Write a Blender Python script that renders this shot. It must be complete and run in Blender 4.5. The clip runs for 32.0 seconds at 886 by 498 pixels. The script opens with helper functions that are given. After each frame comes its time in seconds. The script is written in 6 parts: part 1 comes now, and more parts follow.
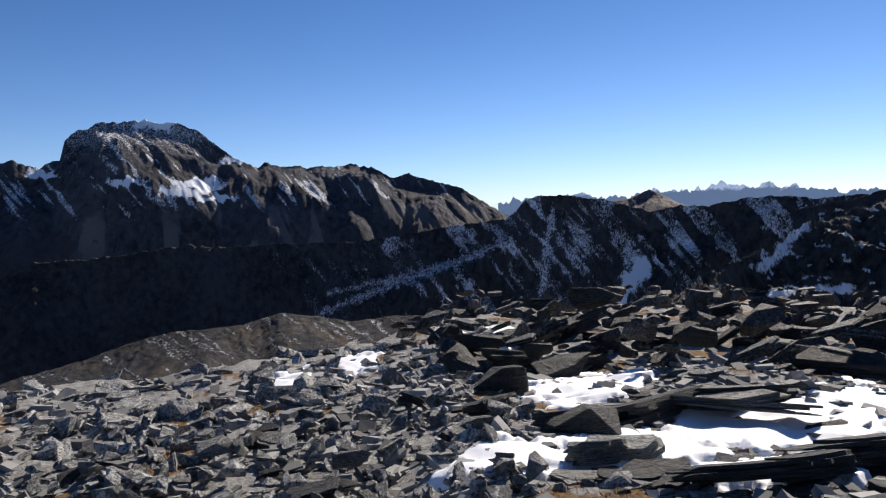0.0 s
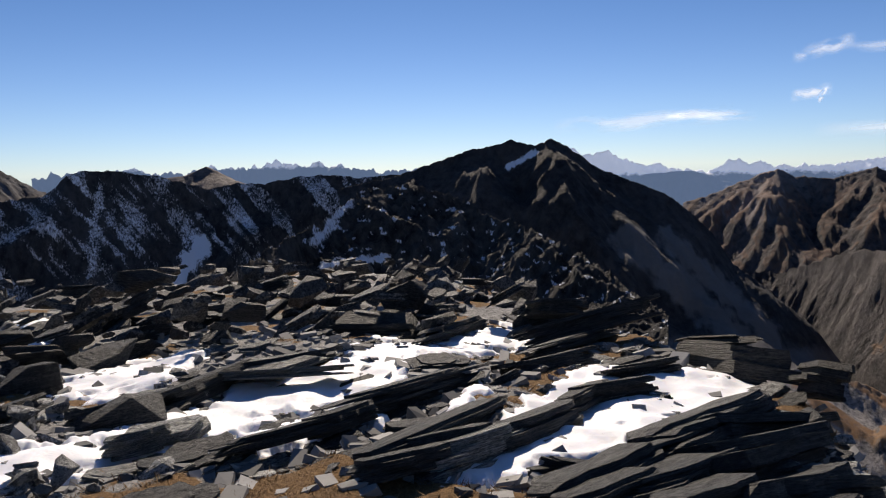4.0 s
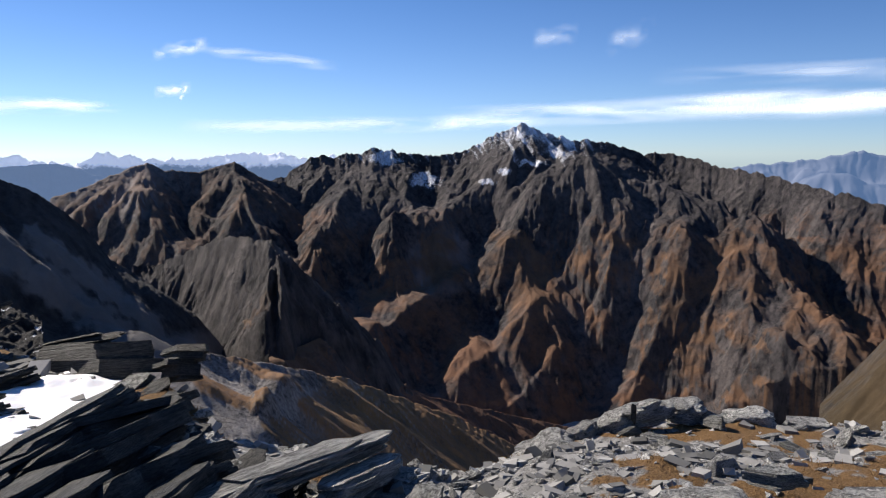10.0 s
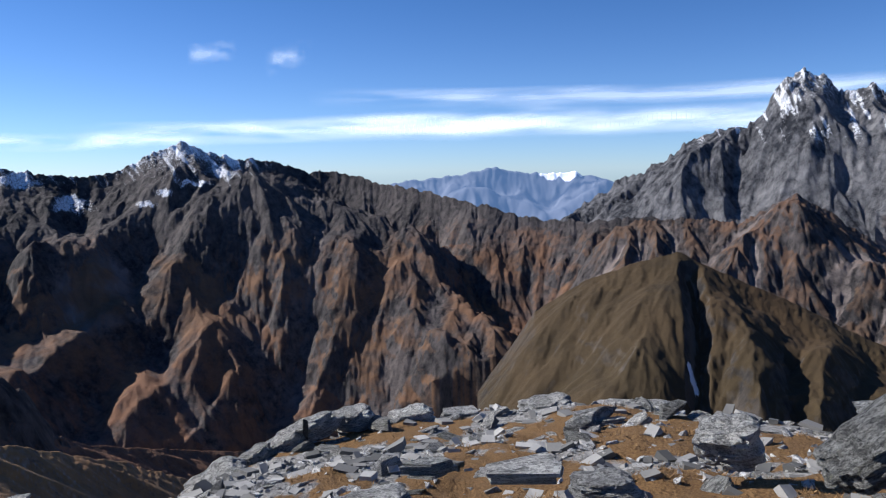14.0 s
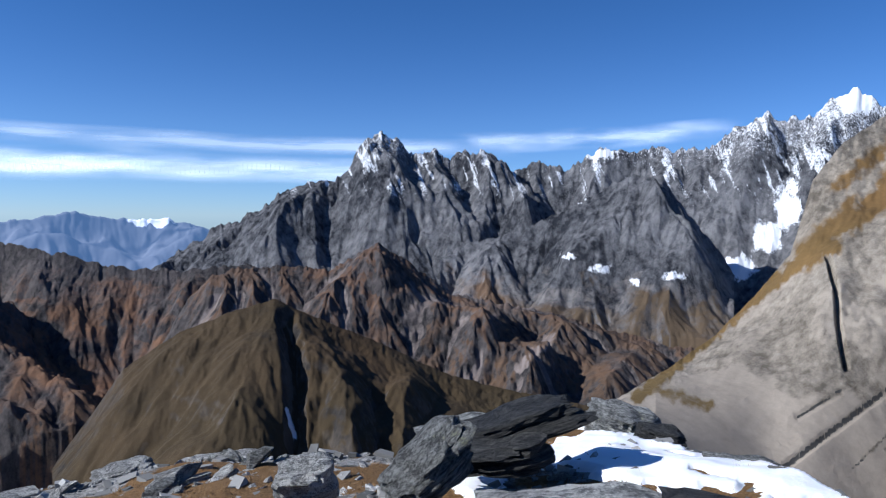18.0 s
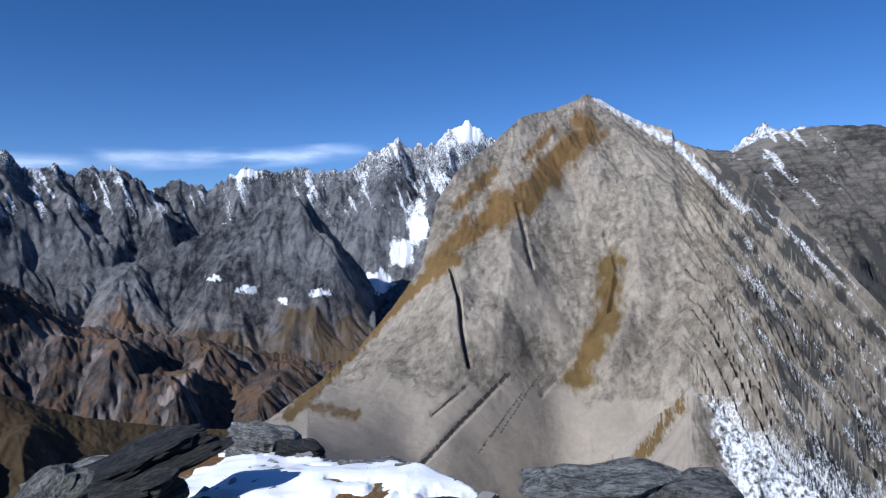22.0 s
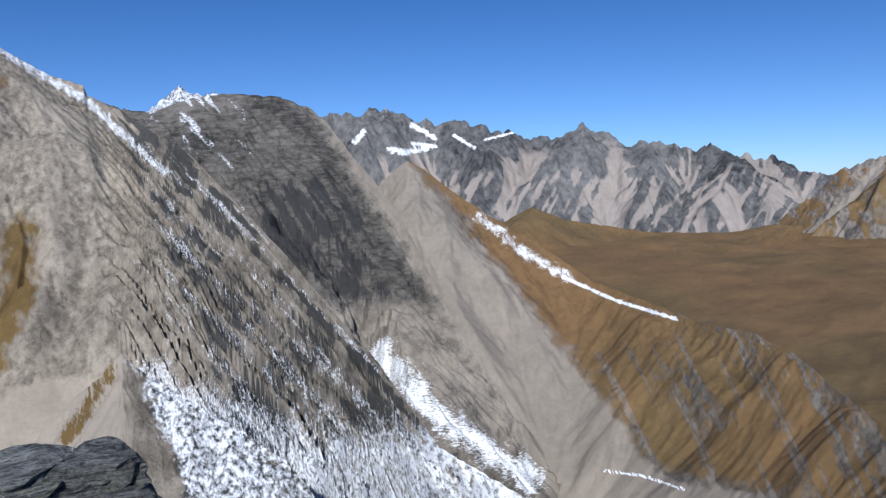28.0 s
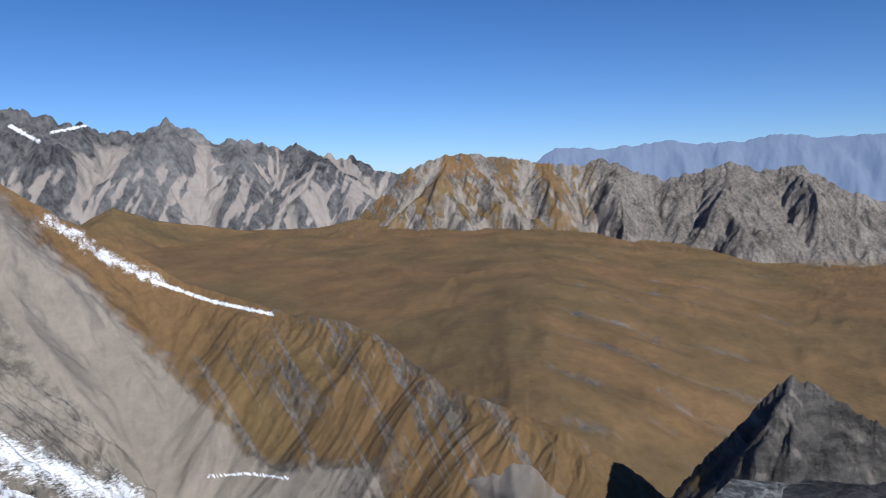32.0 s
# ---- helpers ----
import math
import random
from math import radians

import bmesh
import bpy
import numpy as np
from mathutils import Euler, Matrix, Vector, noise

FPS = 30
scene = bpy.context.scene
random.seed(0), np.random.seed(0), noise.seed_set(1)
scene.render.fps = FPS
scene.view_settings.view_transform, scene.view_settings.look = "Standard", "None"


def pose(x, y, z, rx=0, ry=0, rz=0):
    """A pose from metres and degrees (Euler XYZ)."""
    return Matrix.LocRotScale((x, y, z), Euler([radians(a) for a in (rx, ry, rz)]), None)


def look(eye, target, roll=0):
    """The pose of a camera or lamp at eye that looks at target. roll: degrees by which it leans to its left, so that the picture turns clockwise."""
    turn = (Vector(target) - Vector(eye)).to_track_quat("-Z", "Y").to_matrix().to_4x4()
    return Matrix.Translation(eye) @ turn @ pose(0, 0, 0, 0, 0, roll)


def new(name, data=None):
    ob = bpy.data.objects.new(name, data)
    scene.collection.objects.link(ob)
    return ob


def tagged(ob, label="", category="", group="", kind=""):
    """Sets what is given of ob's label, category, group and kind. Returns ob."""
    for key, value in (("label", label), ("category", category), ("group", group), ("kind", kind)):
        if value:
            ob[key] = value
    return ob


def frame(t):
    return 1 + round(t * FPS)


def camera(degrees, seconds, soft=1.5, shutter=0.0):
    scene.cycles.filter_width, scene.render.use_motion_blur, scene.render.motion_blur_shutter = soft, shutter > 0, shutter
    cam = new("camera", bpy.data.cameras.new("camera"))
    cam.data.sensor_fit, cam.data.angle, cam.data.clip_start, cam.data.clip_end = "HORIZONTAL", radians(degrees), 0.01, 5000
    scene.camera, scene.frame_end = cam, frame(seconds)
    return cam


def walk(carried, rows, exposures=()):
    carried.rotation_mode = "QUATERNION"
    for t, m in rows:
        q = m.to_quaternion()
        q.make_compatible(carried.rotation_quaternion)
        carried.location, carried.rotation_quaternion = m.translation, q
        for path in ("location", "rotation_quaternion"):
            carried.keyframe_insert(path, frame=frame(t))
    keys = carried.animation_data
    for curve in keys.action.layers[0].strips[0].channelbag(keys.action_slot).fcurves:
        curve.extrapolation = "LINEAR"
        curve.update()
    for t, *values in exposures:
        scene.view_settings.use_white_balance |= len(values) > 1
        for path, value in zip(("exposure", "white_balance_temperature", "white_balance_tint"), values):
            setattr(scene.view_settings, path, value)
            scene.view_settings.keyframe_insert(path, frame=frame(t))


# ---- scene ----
import itertools

# ---- camera: turning on the spot on a summit, held a little in front of the body ----
EYE = 1.7
ARM = 0.28
cam = camera(62.2, 32.0, soft=1.15)
# seconds, bearing (degrees clockwise from +y), pitch, lean
TURN = [
    (0.0, 0.00, -3.56, -2.10), (0.5, 4.41, -4.08, -1.89), (1.0, 8.49, -4.61, -1.67), (1.5, 12.84, -5.14, -1.62),
    (2.0, 17.11, -5.60, -1.74), (2.5, 21.06, -5.92, -1.89), (3.0, 25.20, -6.12, -1.55),
    (3.5, 29.22, -6.21, -1.28), (4.0, 33.44, -6.27, -1.15), (4.5, 37.41, -6.28, -1.23),
    (6.5, 51.61, -6.32, -1.71), (7.0, 55.76, -6.43, -1.71), (7.5, 59.67, -6.50, -1.50),
    (8.0, 63.88, -6.68, -0.94), (8.5, 68.11, -6.86, -0.46), (9.0, 71.98, -6.98, -0.25),
    (9.5, 76.02, -7.16, -0.19), (10.0, 79.72, -7.31, -0.16), (10.5, 83.56, -7.38, 0.05),
    (11.0, 87.33, -7.35, 0.21), (11.5, 90.63, -7.26, 0.26), (12.0, 93.82, -7.06, 0.24),
    (12.5, 96.86, -6.91, -0.07), (13.0, 99.63, -6.76, -0.55), (13.5, 102.38, -6.54, -0.82),
    (15.5, 114.34, -3.97, -0.23), (16.0, 118.30, -3.29, 0.20), (16.5, 122.88, -2.87, 0.48),
    (17.0, 127.13, -2.61, 0.35), (17.5, 131.66, -2.46, 0.33), (18.0, 135.90, -2.44, 0.56),
    (18.5, 140.10, -2.42, 0.48), (19.0, 144.10, -2.23, 0.27), (19.5, 147.47, -2.00, 0.08),
    (20.0, 150.76, -1.66, -0.19), (20.5, 153.96, -1.34, -0.32), (21.0, 156.94, -1.09, -0.47),
    (21.5, 160.07, -0.92, -0.56), (22.0, 162.95, -0.90, -0.56), (22.5, 166.16, -1.00, -0.72),
    (23.0, 169.35, -1.23, -0.83), (23.5, 172.20, -1.39, -0.74), (24.0, 175.33, -1.64, -0.73),
    (24.5, 178.50, -1.99, -0.87), (26.5, 193.12, -3.62, -1.13), (27.0, 197.40, -4.00, -1.27),
    (27.5, 201.43, -4.30, -1.40), (28.0, 205.75, -4.66, -1.55), (28.5, 209.94, -5.06, -1.60),
    (29.0, 213.87, -5.43, -1.64), (29.5, 217.93, -5.85, -1.67), (30.0, 221.82, -6.25, -1.75),
    (30.5, 225.85, -6.53, -1.58), (31.0, 229.78, -6.32, -1.52), (31.5, 233.17, -5.97, -1.64),
    (32.0, 236.79, -5.67, -1.60)]
walk(cam, [(t, pose(ARM * math.sin(radians(b)), ARM * math.cos(radians(b)), EYE, 90 + p, 0, -b) @ pose(0, 0, 0, 0, 0, r))
           for t, b, p, r in TURN],
     exposures=[(0, 0.4, 7000, 13), (2, 0.16, 7500, 15), (5, 0.18, 7500, 15), (8, 0.3, 7300, 14), (10, 0.5, 6900, 13), (14, 0.55, 6200, 12), (18, 0.4, 5750, 10), (21, 0.2, 5650, 10), (24, 0.22, 5700, 10), (28, 0.14, 5800, 10), (32, 0.12, 5950, 10)])

# ---- light: high autumn sun, clear sky ----
SUN_BEARING, SUN_HEIGHT = 31.0, 34.0
world = bpy.data.worlds.new("sky")
scene.world = world
world.use_nodes = True
wn = world.node_tree
sky = wn.nodes.new("ShaderNodeTexSky")
sky.sky_type = "NISHITA"
sky.sun_disc = False
sky.sun_elevation = radians(SUN_HEIGHT)
sky.sun_rotation = radians(SUN_BEARING)
sky.altitude = 2900
sky.air_density, sky.dust_density, sky.ozone_density = 1.0, 0.6, 2.4
deep = wn.nodes.new("ShaderNodeMix")
deep.data_type, deep.blend_type = "RGBA", "MULTIPLY"
deep.inputs[0].default_value = 1.0
geo = wn.nodes.new("ShaderNodeTexCoord")
part = wn.nodes.new("ShaderNodeSeparateXYZ")
wn.links.new(geo.outputs["Generated"], part.inputs[0])
rise = wn.nodes.new("ShaderNodeMapRange")
rise.interpolation_type = "SMOOTHSTEP"
rise.inputs["From Min"].default_value, rise.inputs["From Max"].default_value = -0.05, 0.32
wn.links.new(part.outputs["Z"], rise.inputs["Value"])
tint = wn.nodes.new("ShaderNodeMix")
tint.data_type = "RGBA"
wn.links.new(rise.outputs[0], tint.inputs[0])
tint.inputs[6].default_value, tint.inputs[7].default_value = (0.8, 0.98, 1.3, 1), (0.44, 0.76, 1.12, 1)
wn.links.new(tint.outputs[2], deep.inputs[7])
wn.links.new(sky.outputs[0], deep.inputs[6])
wn.links.new(deep.outputs[2], wn.nodes["Background"].inputs[0])
wn.nodes["Background"].inputs[1].default_value = 0.07
sun = new("sun", bpy.data.lights.new("sun", "SUN"))
sun.data.energy, sun.data.angle, sun.data.color = 4.8, radians(0.53), (1.0, 0.95, 0.87)
sb, sh = radians(SUN_BEARING), radians(SUN_HEIGHT)
sun.matrix_world = look((math.sin(sb) * 50, math.cos(sb) * 50, 60), (math.sin(sb) * 50 - math.sin(sb) * math.cos(sh),
                        math.cos(sb) * 50 - math.cos(sb) * math.cos(sh), 60 - math.sin(sh)))


# ---- noise ----
PERM = np.random.RandomState(7).permutation(256)
ANG = np.arange(256) * 2 * np.pi / 256
GX, GY = np.cos(ANG), np.sin(ANG)


def perlin(x, y):
    x, y = np.broadcast_arrays(np.asarray(x, float), np.asarray(y, float))
    xi, yi = np.floor(x).astype(int), np.floor(y).astype(int)
    fx, fy = x - xi, y - yi

    def corner(i, j):
        h = PERM[(PERM[(xi + i) & 255] + yi + j) & 255]
        return GX[h] * (fx - i) + GY[h] * (fy - j)
    u, w = fx * fx * fx * (fx * (fx * 6 - 15) + 10), fy * fy * fy * (fy * (fy * 6 - 15) + 10)
    a, b = corner(0, 0), corner(0, 1)
    return (a + u * (corner(1, 0) - a)) * (1 - w) + (b + u * (corner(1, 1) - b)) * w


def fbm(x, y, octaves=4):
    out, amp = 0.0, 1.0
    for k in range(octaves):
        out = out + amp * perlin(np.asarray(x) * 2 ** k + 17.3 * k, np.asarray(y) * 2 ** k + 5.1 * k)
        amp *= 0.5
    return out


def gullies(x, y, octaves=4, gain=0.5):
    """0 on sharp ribs, towards 1 in the gullies between them."""
    out, amp, total = 0.0, 1.0, 0.0
    for k in range(octaves):
        out = out + amp * np.minimum(1, 2.2 * np.abs(perlin(np.asarray(x) * 2 ** k + 31.7 * k, np.asarray(y) * 2 ** k + 9.2 * k)))
        total += amp
        amp *= gain
    return out / total


def table(rows, b):
    """A number, or rows of (bearing, value), read at the bearings b."""
    if isinstance(rows, (int, float)):
        return np.full_like(b, float(rows))
    r = np.array(rows, float)
    return np.interp(b, r[:, 0], r[:, 1])


def soften(a, width):
    """A running mean of about that many samples, with a soft window."""
    n = max(int(width), 1)
    k = np.hanning(2 * n + 3)[1:-1]
    return np.convolve(np.pad(a, n, mode="edge"), k / k.sum(), mode="valid")


def line_gap(B, E, pts):
    """Angular distance from (B, E) to a bent line through pts."""
    best = np.full(B.shape, 1e9)
    for (b0, e0), (b1, e1) in zip(pts, pts[1:]):
        db, de = b1 - b0, e1 - e0
        s = np.clip(((B - b0) * db + (E - e0) * de) / (db * db + de * de + 1e-9), 0, 1)
        best = np.minimum(best, np.hypot(B - b0 - s * db, E - e0 - s * de))
    return best


def spur_rise(B, E, pts, w):
    """1 on the crest of a spur through pts, falling to 0 at w degrees from it, with side ribs that leave the crest."""
    best, along = np.full(B.shape, 1e9), np.zeros(B.shape)
    run = 0.0
    for (b0, e0), (b1, e1) in zip(pts, pts[1:]):
        db, de = b1 - b0, e1 - e0
        size = math.hypot(db, de)
        k = np.clip(((B - b0) * db + (E - e0) * de) / (size * size + 1e-9), 0, 1)
        gap = np.hypot(B - b0 - k * db, E - e0 - k * de)
        side = np.sign((B - b0) * de - (E - e0) * db)
        near = gap < best
        along = np.where(near, (run + k * size) + 40 * side, along)
        best = np.minimum(best, gap)
        run += size
    q = best / w
    rib = gullies(along * 0.9 / w, q * 0.5, 2, 0.5)
    return np.clip(1 - q * (0.85 + 0.3 * rib), 0, 1)


def blur(a, rows, cols):
    """A running mean over so many rows and columns to each side."""
    for axis, n in ((0, int(rows)), (1, int(cols))):
        if n > 0:
            n = min(n, a.shape[axis] // 2)
            pad = [(0, 0), (0, 0)]
            pad[axis] = (n + 1, n)
            c = np.cumsum(np.pad(a, pad, mode="edge"), axis=axis)
            a = (c[2 * n + 1:] - c[:-2 * n - 1] if axis == 0 else c[:, 2 * n + 1:] - c[:, :-2 * n - 1]) / (2 * n + 1)
    return a


def carve(X, Y, z, dd, b, wide, deep, octaves=5, gain=0.46, seed=0):
    """Cuts branching gullies that follow the fall of the slope, from wide metres across and deep metres high down to the smallest, into heights z
    on a fan of points (distances dd by bearings b). Gives the new heights and what was added."""
    rb = np.radians(b)
    sn, cs = np.sin(rb), np.cos(rb)
    step = np.gradient(dd, axis=0)
    arc = dd * (rb[1] - rb[0])
    side = np.gradient(dd, axis=1)
    row_m, col_m = float(np.abs(step).mean()), float(arc.mean())
    cut, size, amp = np.zeros_like(z), float(wide) * 1.5, float(deep)
    for k in range(octaves):
        smooth = blur(blur(z, size * 0.3 / row_m, size * 0.3 / col_m), size * 0.3 / row_m, size * 0.3 / col_m)
        gr = np.gradient(smooth, axis=0) / step
        gt = (np.gradient(smooth, axis=1) - gr * side) / arc
        gx, gy = gr * sn + gt * cs, gr * cs - gt * sn
        slope = np.hypot(gx, gy) + 1e-6
        px, py = -gy / slope, gx / slope
        u, w = X / size + 13.7 * k + seed, Y / size + 5.3 * k
        u, w = u + 0.3 * perlin(u * 0.8, w * 0.8 + 3), w + 0.3 * perlin(u * 0.8 + 7, w * 0.8)
        iu, iw = np.floor(u).astype(int), np.floor(w).astype(int)
        fu, fw = u - iu, w - iw
        C, S, T = np.zeros_like(z), np.zeros_like(z), np.full_like(z, 1e-9)
        for i, j in itertools.product((-1, 0, 1), (-1, 0, 1)):
            h = PERM[(PERM[(iu + i) & 255] + iw + j) & 255]
            du, dw = fu - i - (h & 15) / 15.0, fw - j - (h >> 4) / 15.0
            q = np.maximum(0, 1.5 - (du * du + dw * dw)) ** 2
            a = 6.2832 * 1.5 * (du * px + dw * py)
            C, S, T = C + q * np.cos(a), S + q * np.sin(a), T + q
        part = (1 - 0.6366 * np.abs(np.arctan2(S, C))) * np.minimum(1, 1.5 * np.hypot(C, S) / T)
        part = amp * part * np.clip(slope * 1.5, 0, 1) * np.clip(1.7 - 0.7 * slope, 0.3, 1)
        z, cut = z + part, cut + part
        size, amp = size * 0.5, amp * gain
    return z, cut


def ragged(B, E, w):
    k = 1.1 / w
    return B + 0.7 * w * fbm(B * k, E * k * 0.8 + 40, 4), E + 0.7 * w * fbm(B * k + 60, E * k * 0.8, 4)


def stroke(B, E, pts, w):
    B, E = ragged(B, E, w)
    return np.clip(1.3 - line_gap(B, E, pts) / w, 0, 1)


def streaks(B, E, lean, often, share, run=0.35):
    """Narrow stripes that run downhill, leaning by so many degrees of bearing for each of height; share of the ground that they cover."""
    n = perlin((B + lean * E) * often + 0.6 * fbm(B, E, 3), E * run + 3) + 0.5 * perlin((B + lean * E) * often * 2.7, E * run * 1.4 + 9)
    return np.clip((n - (0.35 - 0.7 * share)) * 3 + 0.5, 0, 1)


def patch(B, E, *spots):
    out = np.zeros(B.shape)
    for b, e, rb, re in spots:
        Bq, Eq = ragged(B, E, (rb + re) / 2)
        out = np.maximum(out, np.clip(1.6 - np.hypot((Bq - b) / rb, (Eq - e) / re), 0, 1))
    return out


def dark_chutes(B, E):
    """Narrow dark runnels that cross the scree of the pyramid."""
    return np.maximum.reduce([stroke(B, E, [(161.0, -17.3), (168.0, -10.5)], 0.2), stroke(B, E, [(162.0, -13.6), (164.6, -11.5)], 0.12) * 0.9,
                              stroke(B, E, [(165.5, -16.5), (169, -12)], 0.14) * 0.6, stroke(B, E, [(167.3, -15), (170.4, -10.5)], 0.12) * 0.6])


def above(E, level, soft):
    return np.clip((E - level) / soft + 0.5, 0, 1)


# ---- materials ----
def node_kit(name, rough=0.9):
    m = bpy.data.materials.new(name)
    m.use_nodes = True
    nt = m.node_tree
    p = nt.nodes["Principled BSDF"]
    p.inputs["Roughness"].default_value = rough
    p.inputs["Specular IOR Level"].default_value = 0.25
    return m, nt, p


def n_noise(nt, scale, detail=5, rough=0.6, vec=None, kind="FBM"):
    n = nt.nodes.new("ShaderNodeTexNoise")
    n.noise_type = kind
    n.inputs["Scale"].default_value, n.inputs["Detail"].default_value, n.inputs["Roughness"].default_value = scale, detail, rough
    if vec is None:
        vec = nt.nodes.new("ShaderNodeTexCoord").outputs["Object"]
    nt.links.new(vec, n.inputs["Vector"])
    return n.outputs[0]


def n_math(nt, op, a, b, clamp=False):
    n = nt.nodes.new("ShaderNodeMath")
    n.operation, n.use_clamp = op, clamp
    for i, v in enumerate((a, b)):
        if isinstance(v, (int, float)):
            n.inputs[i].default_value = v
        else:
            nt.links.new(v, n.inputs[i])
    return n.outputs[0]


def n_step(nt, value, lo, hi):
    n = nt.nodes.new("ShaderNodeMapRange")
    n.inputs["From Min"].default_value, n.inputs["From Max"].default_value = lo, hi
    nt.links.new(value, n.inputs["Value"])
    return n.outputs[0]


def n_mix(nt, fac, a, b):
    n = nt.nodes.new("ShaderNodeMix")
    n.data_type = "RGBA"
    if isinstance(fac, (int, float)):
        n.inputs["Factor"].default_value = fac
    else:
        nt.links.new(fac, n.inputs["Factor"])
    for key, v in (("A", a), ("B", b)):
        sock = [s for s in n.inputs if s.name == key and s.type == "RGBA"][0]
        if isinstance(v, tuple):
            sock.default_value = (*v, 1)
        else:
            nt.links.new(v, sock)
    return [s for s in n.outputs if s.type == "RGBA"][0]


def n_bump(nt, p, height, strength, distance):
    n = nt.nodes.new("ShaderNodeBump")
    n.inputs["Strength"].default_value, n.inputs["Distance"].default_value = strength, distance
    nt.links.new(height, n.inputs["Height"])
    nt.links.new(n.outputs[0], p.inputs["Normal"])


def n_stretch(nt, scale, rot=(0, 0, 0)):
    m = nt.nodes.new("ShaderNodeMapping")
    m.inputs["Scale"].default_value, m.inputs["Rotation"].default_value = scale, rot
    nt.links.new(nt.nodes.new("ShaderNodeTexCoord").outputs["Object"], m.inputs["Vector"])
    return m.outputs[0]


def terrain_mat(name, rock, rock2, grass, scree, grain=0.05, snow=(0.82, 0.85, 0.9), bump=1.0, dark_tone=(0.17, 0.165, 0.16), fibre=(1.5, 1.5, 0.5), turn=(0.25, 0.15, 0.0)):
    """Mountain ground: rock, with grass, scree and snow where the mesh's own cover says so. grain: one over the size of a block, 1/m.
    fibre, turn: stretch and turn of the rock's own bedding."""
    m, nt, p = node_kit(name)
    big = n_noise(nt, grain * 0.12, 4, 0.6)
    wide = n_noise(nt, grain * 0.03, 3, 0.55)
    small = n_noise(nt, grain, 8, 0.8)
    crag = n_noise(nt, grain * 0.9, 7, 0.62, n_stretch(nt, fibre, turn), "RIDGED_MULTIFRACTAL")
    layer = n_noise(nt, grain, 5, 0.65, n_stretch(nt, fibre, turn))
    tone = n_math(nt, "ADD", n_math(nt, "MULTIPLY", big, 0.4), n_math(nt, "ADD", n_math(nt, "MULTIPLY", small, 0.35), n_math(nt, "MULTIPLY", layer, 0.45)))
    col = n_mix(nt, n_step(nt, tone, 0.5, 0.7), tuple(c * 0.7 for c in rock), rock2)
    jit = n_math(nt, "SUBTRACT", n_math(nt, "ADD", n_math(nt, "MULTIPLY", small, 0.9), n_math(nt, "MULTIPLY", big, 0.4)), 0.65)
    soft = None

    dust = n_math(nt, "SUBTRACT", n_math(nt, "ADD", n_math(nt, "MULTIPLY", n_noise(nt, grain * 4, 6, 0.7, n_stretch(nt, fibre, turn)), 0.9), n_math(nt, "MULTIPLY", small, 0.4)), 0.65)

    def cover(key, color, color2, amount, lo=0.42, hi=0.58, calm=True, jit=jit):
        nonlocal col, soft
        a = nt.nodes.new("ShaderNodeAttribute")
        a.attribute_name = key
        f = n_step(nt, n_math(nt, "ADD", a.outputs["Fac"], n_math(nt, "MULTIPLY", jit, amount)), lo, hi)
        f = n_math(nt, "MULTIPLY", f, n_step(nt, a.outputs["Fac"], 0.02, 0.12))
        if calm:
            soft = f if soft is None else n_math(nt, "MAXIMUM", soft, f)
        col = n_mix(nt, f, col, n_mix(nt, n_step(nt, n_math(nt, "ADD", n_math(nt, "MULTIPLY", small, 0.5), n_math(nt, "MULTIPLY", big, 0.5)), 0.38, 0.62), color, color2))
    cover("dark_tone", tuple(c * 0.6 for c in dark_tone), dark_tone, 0.9, calm=False)
    cover("scree", tuple(c * 0.8 for c in scree), tuple(min(1, c * 1.15) for c in scree), 0.9, 0.32, 0.68)
    hue = n_mix(nt, n_step(nt, wide, 0.4, 0.6), (grass[0] * 0.9, grass[1] * 0.97, grass[2] * 0.95), (grass[0] * 1.05, grass[1] * 1.0, grass[2] * 1.0))
    shade = nt.nodes.new("ShaderNodeHueSaturation")
    nt.links.new(hue, shade.inputs["Color"])
    nt.links.new(n_math(nt, "ADD", n_math(nt, "MULTIPLY", n_step(nt, n_math(nt, "ADD", n_math(nt, "MULTIPLY", small, 0.55), n_math(nt, "MULTIPLY", big, 0.45)), 0.36, 0.64), 0.62), 0.64), shade.inputs["Value"])
    cover("grass", shade.outputs[0], shade.outputs[0], 1.2, 0.25, 0.75)
    cover("snow", tuple(c * 0.93 for c in snow), snow, 1.5, 0.36, 0.64, jit=dust)
    nt.links.new(col, p.inputs["Base Color"])
    n_bump(nt, p, n_math(nt, "ADD", small, n_math(nt, "MULTIPLY", crag, 0.45)), 1.0, bump * 0.5 / grain)
    hard = nt.nodes["Bump"].inputs["Strength"]
    nt.links.new(n_math(nt, "SUBTRACT", 1.0, n_math(nt, "MULTIPLY", soft, 0.62)), hard)
    return m


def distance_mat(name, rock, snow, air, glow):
    """Ranges at the rim of the view: plain backdrop of distance, whose own glow paints in the haze of the air in front
    of it.
    """
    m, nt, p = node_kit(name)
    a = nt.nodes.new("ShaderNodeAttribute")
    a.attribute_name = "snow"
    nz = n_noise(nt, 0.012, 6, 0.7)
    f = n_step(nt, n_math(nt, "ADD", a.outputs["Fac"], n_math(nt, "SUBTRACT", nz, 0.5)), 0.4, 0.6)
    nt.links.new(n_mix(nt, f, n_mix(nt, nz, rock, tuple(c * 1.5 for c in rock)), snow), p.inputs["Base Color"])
    # haze as emission, paler over snow to lift its brightness
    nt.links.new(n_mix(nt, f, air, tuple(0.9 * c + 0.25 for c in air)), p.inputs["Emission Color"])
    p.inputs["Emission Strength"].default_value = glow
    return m


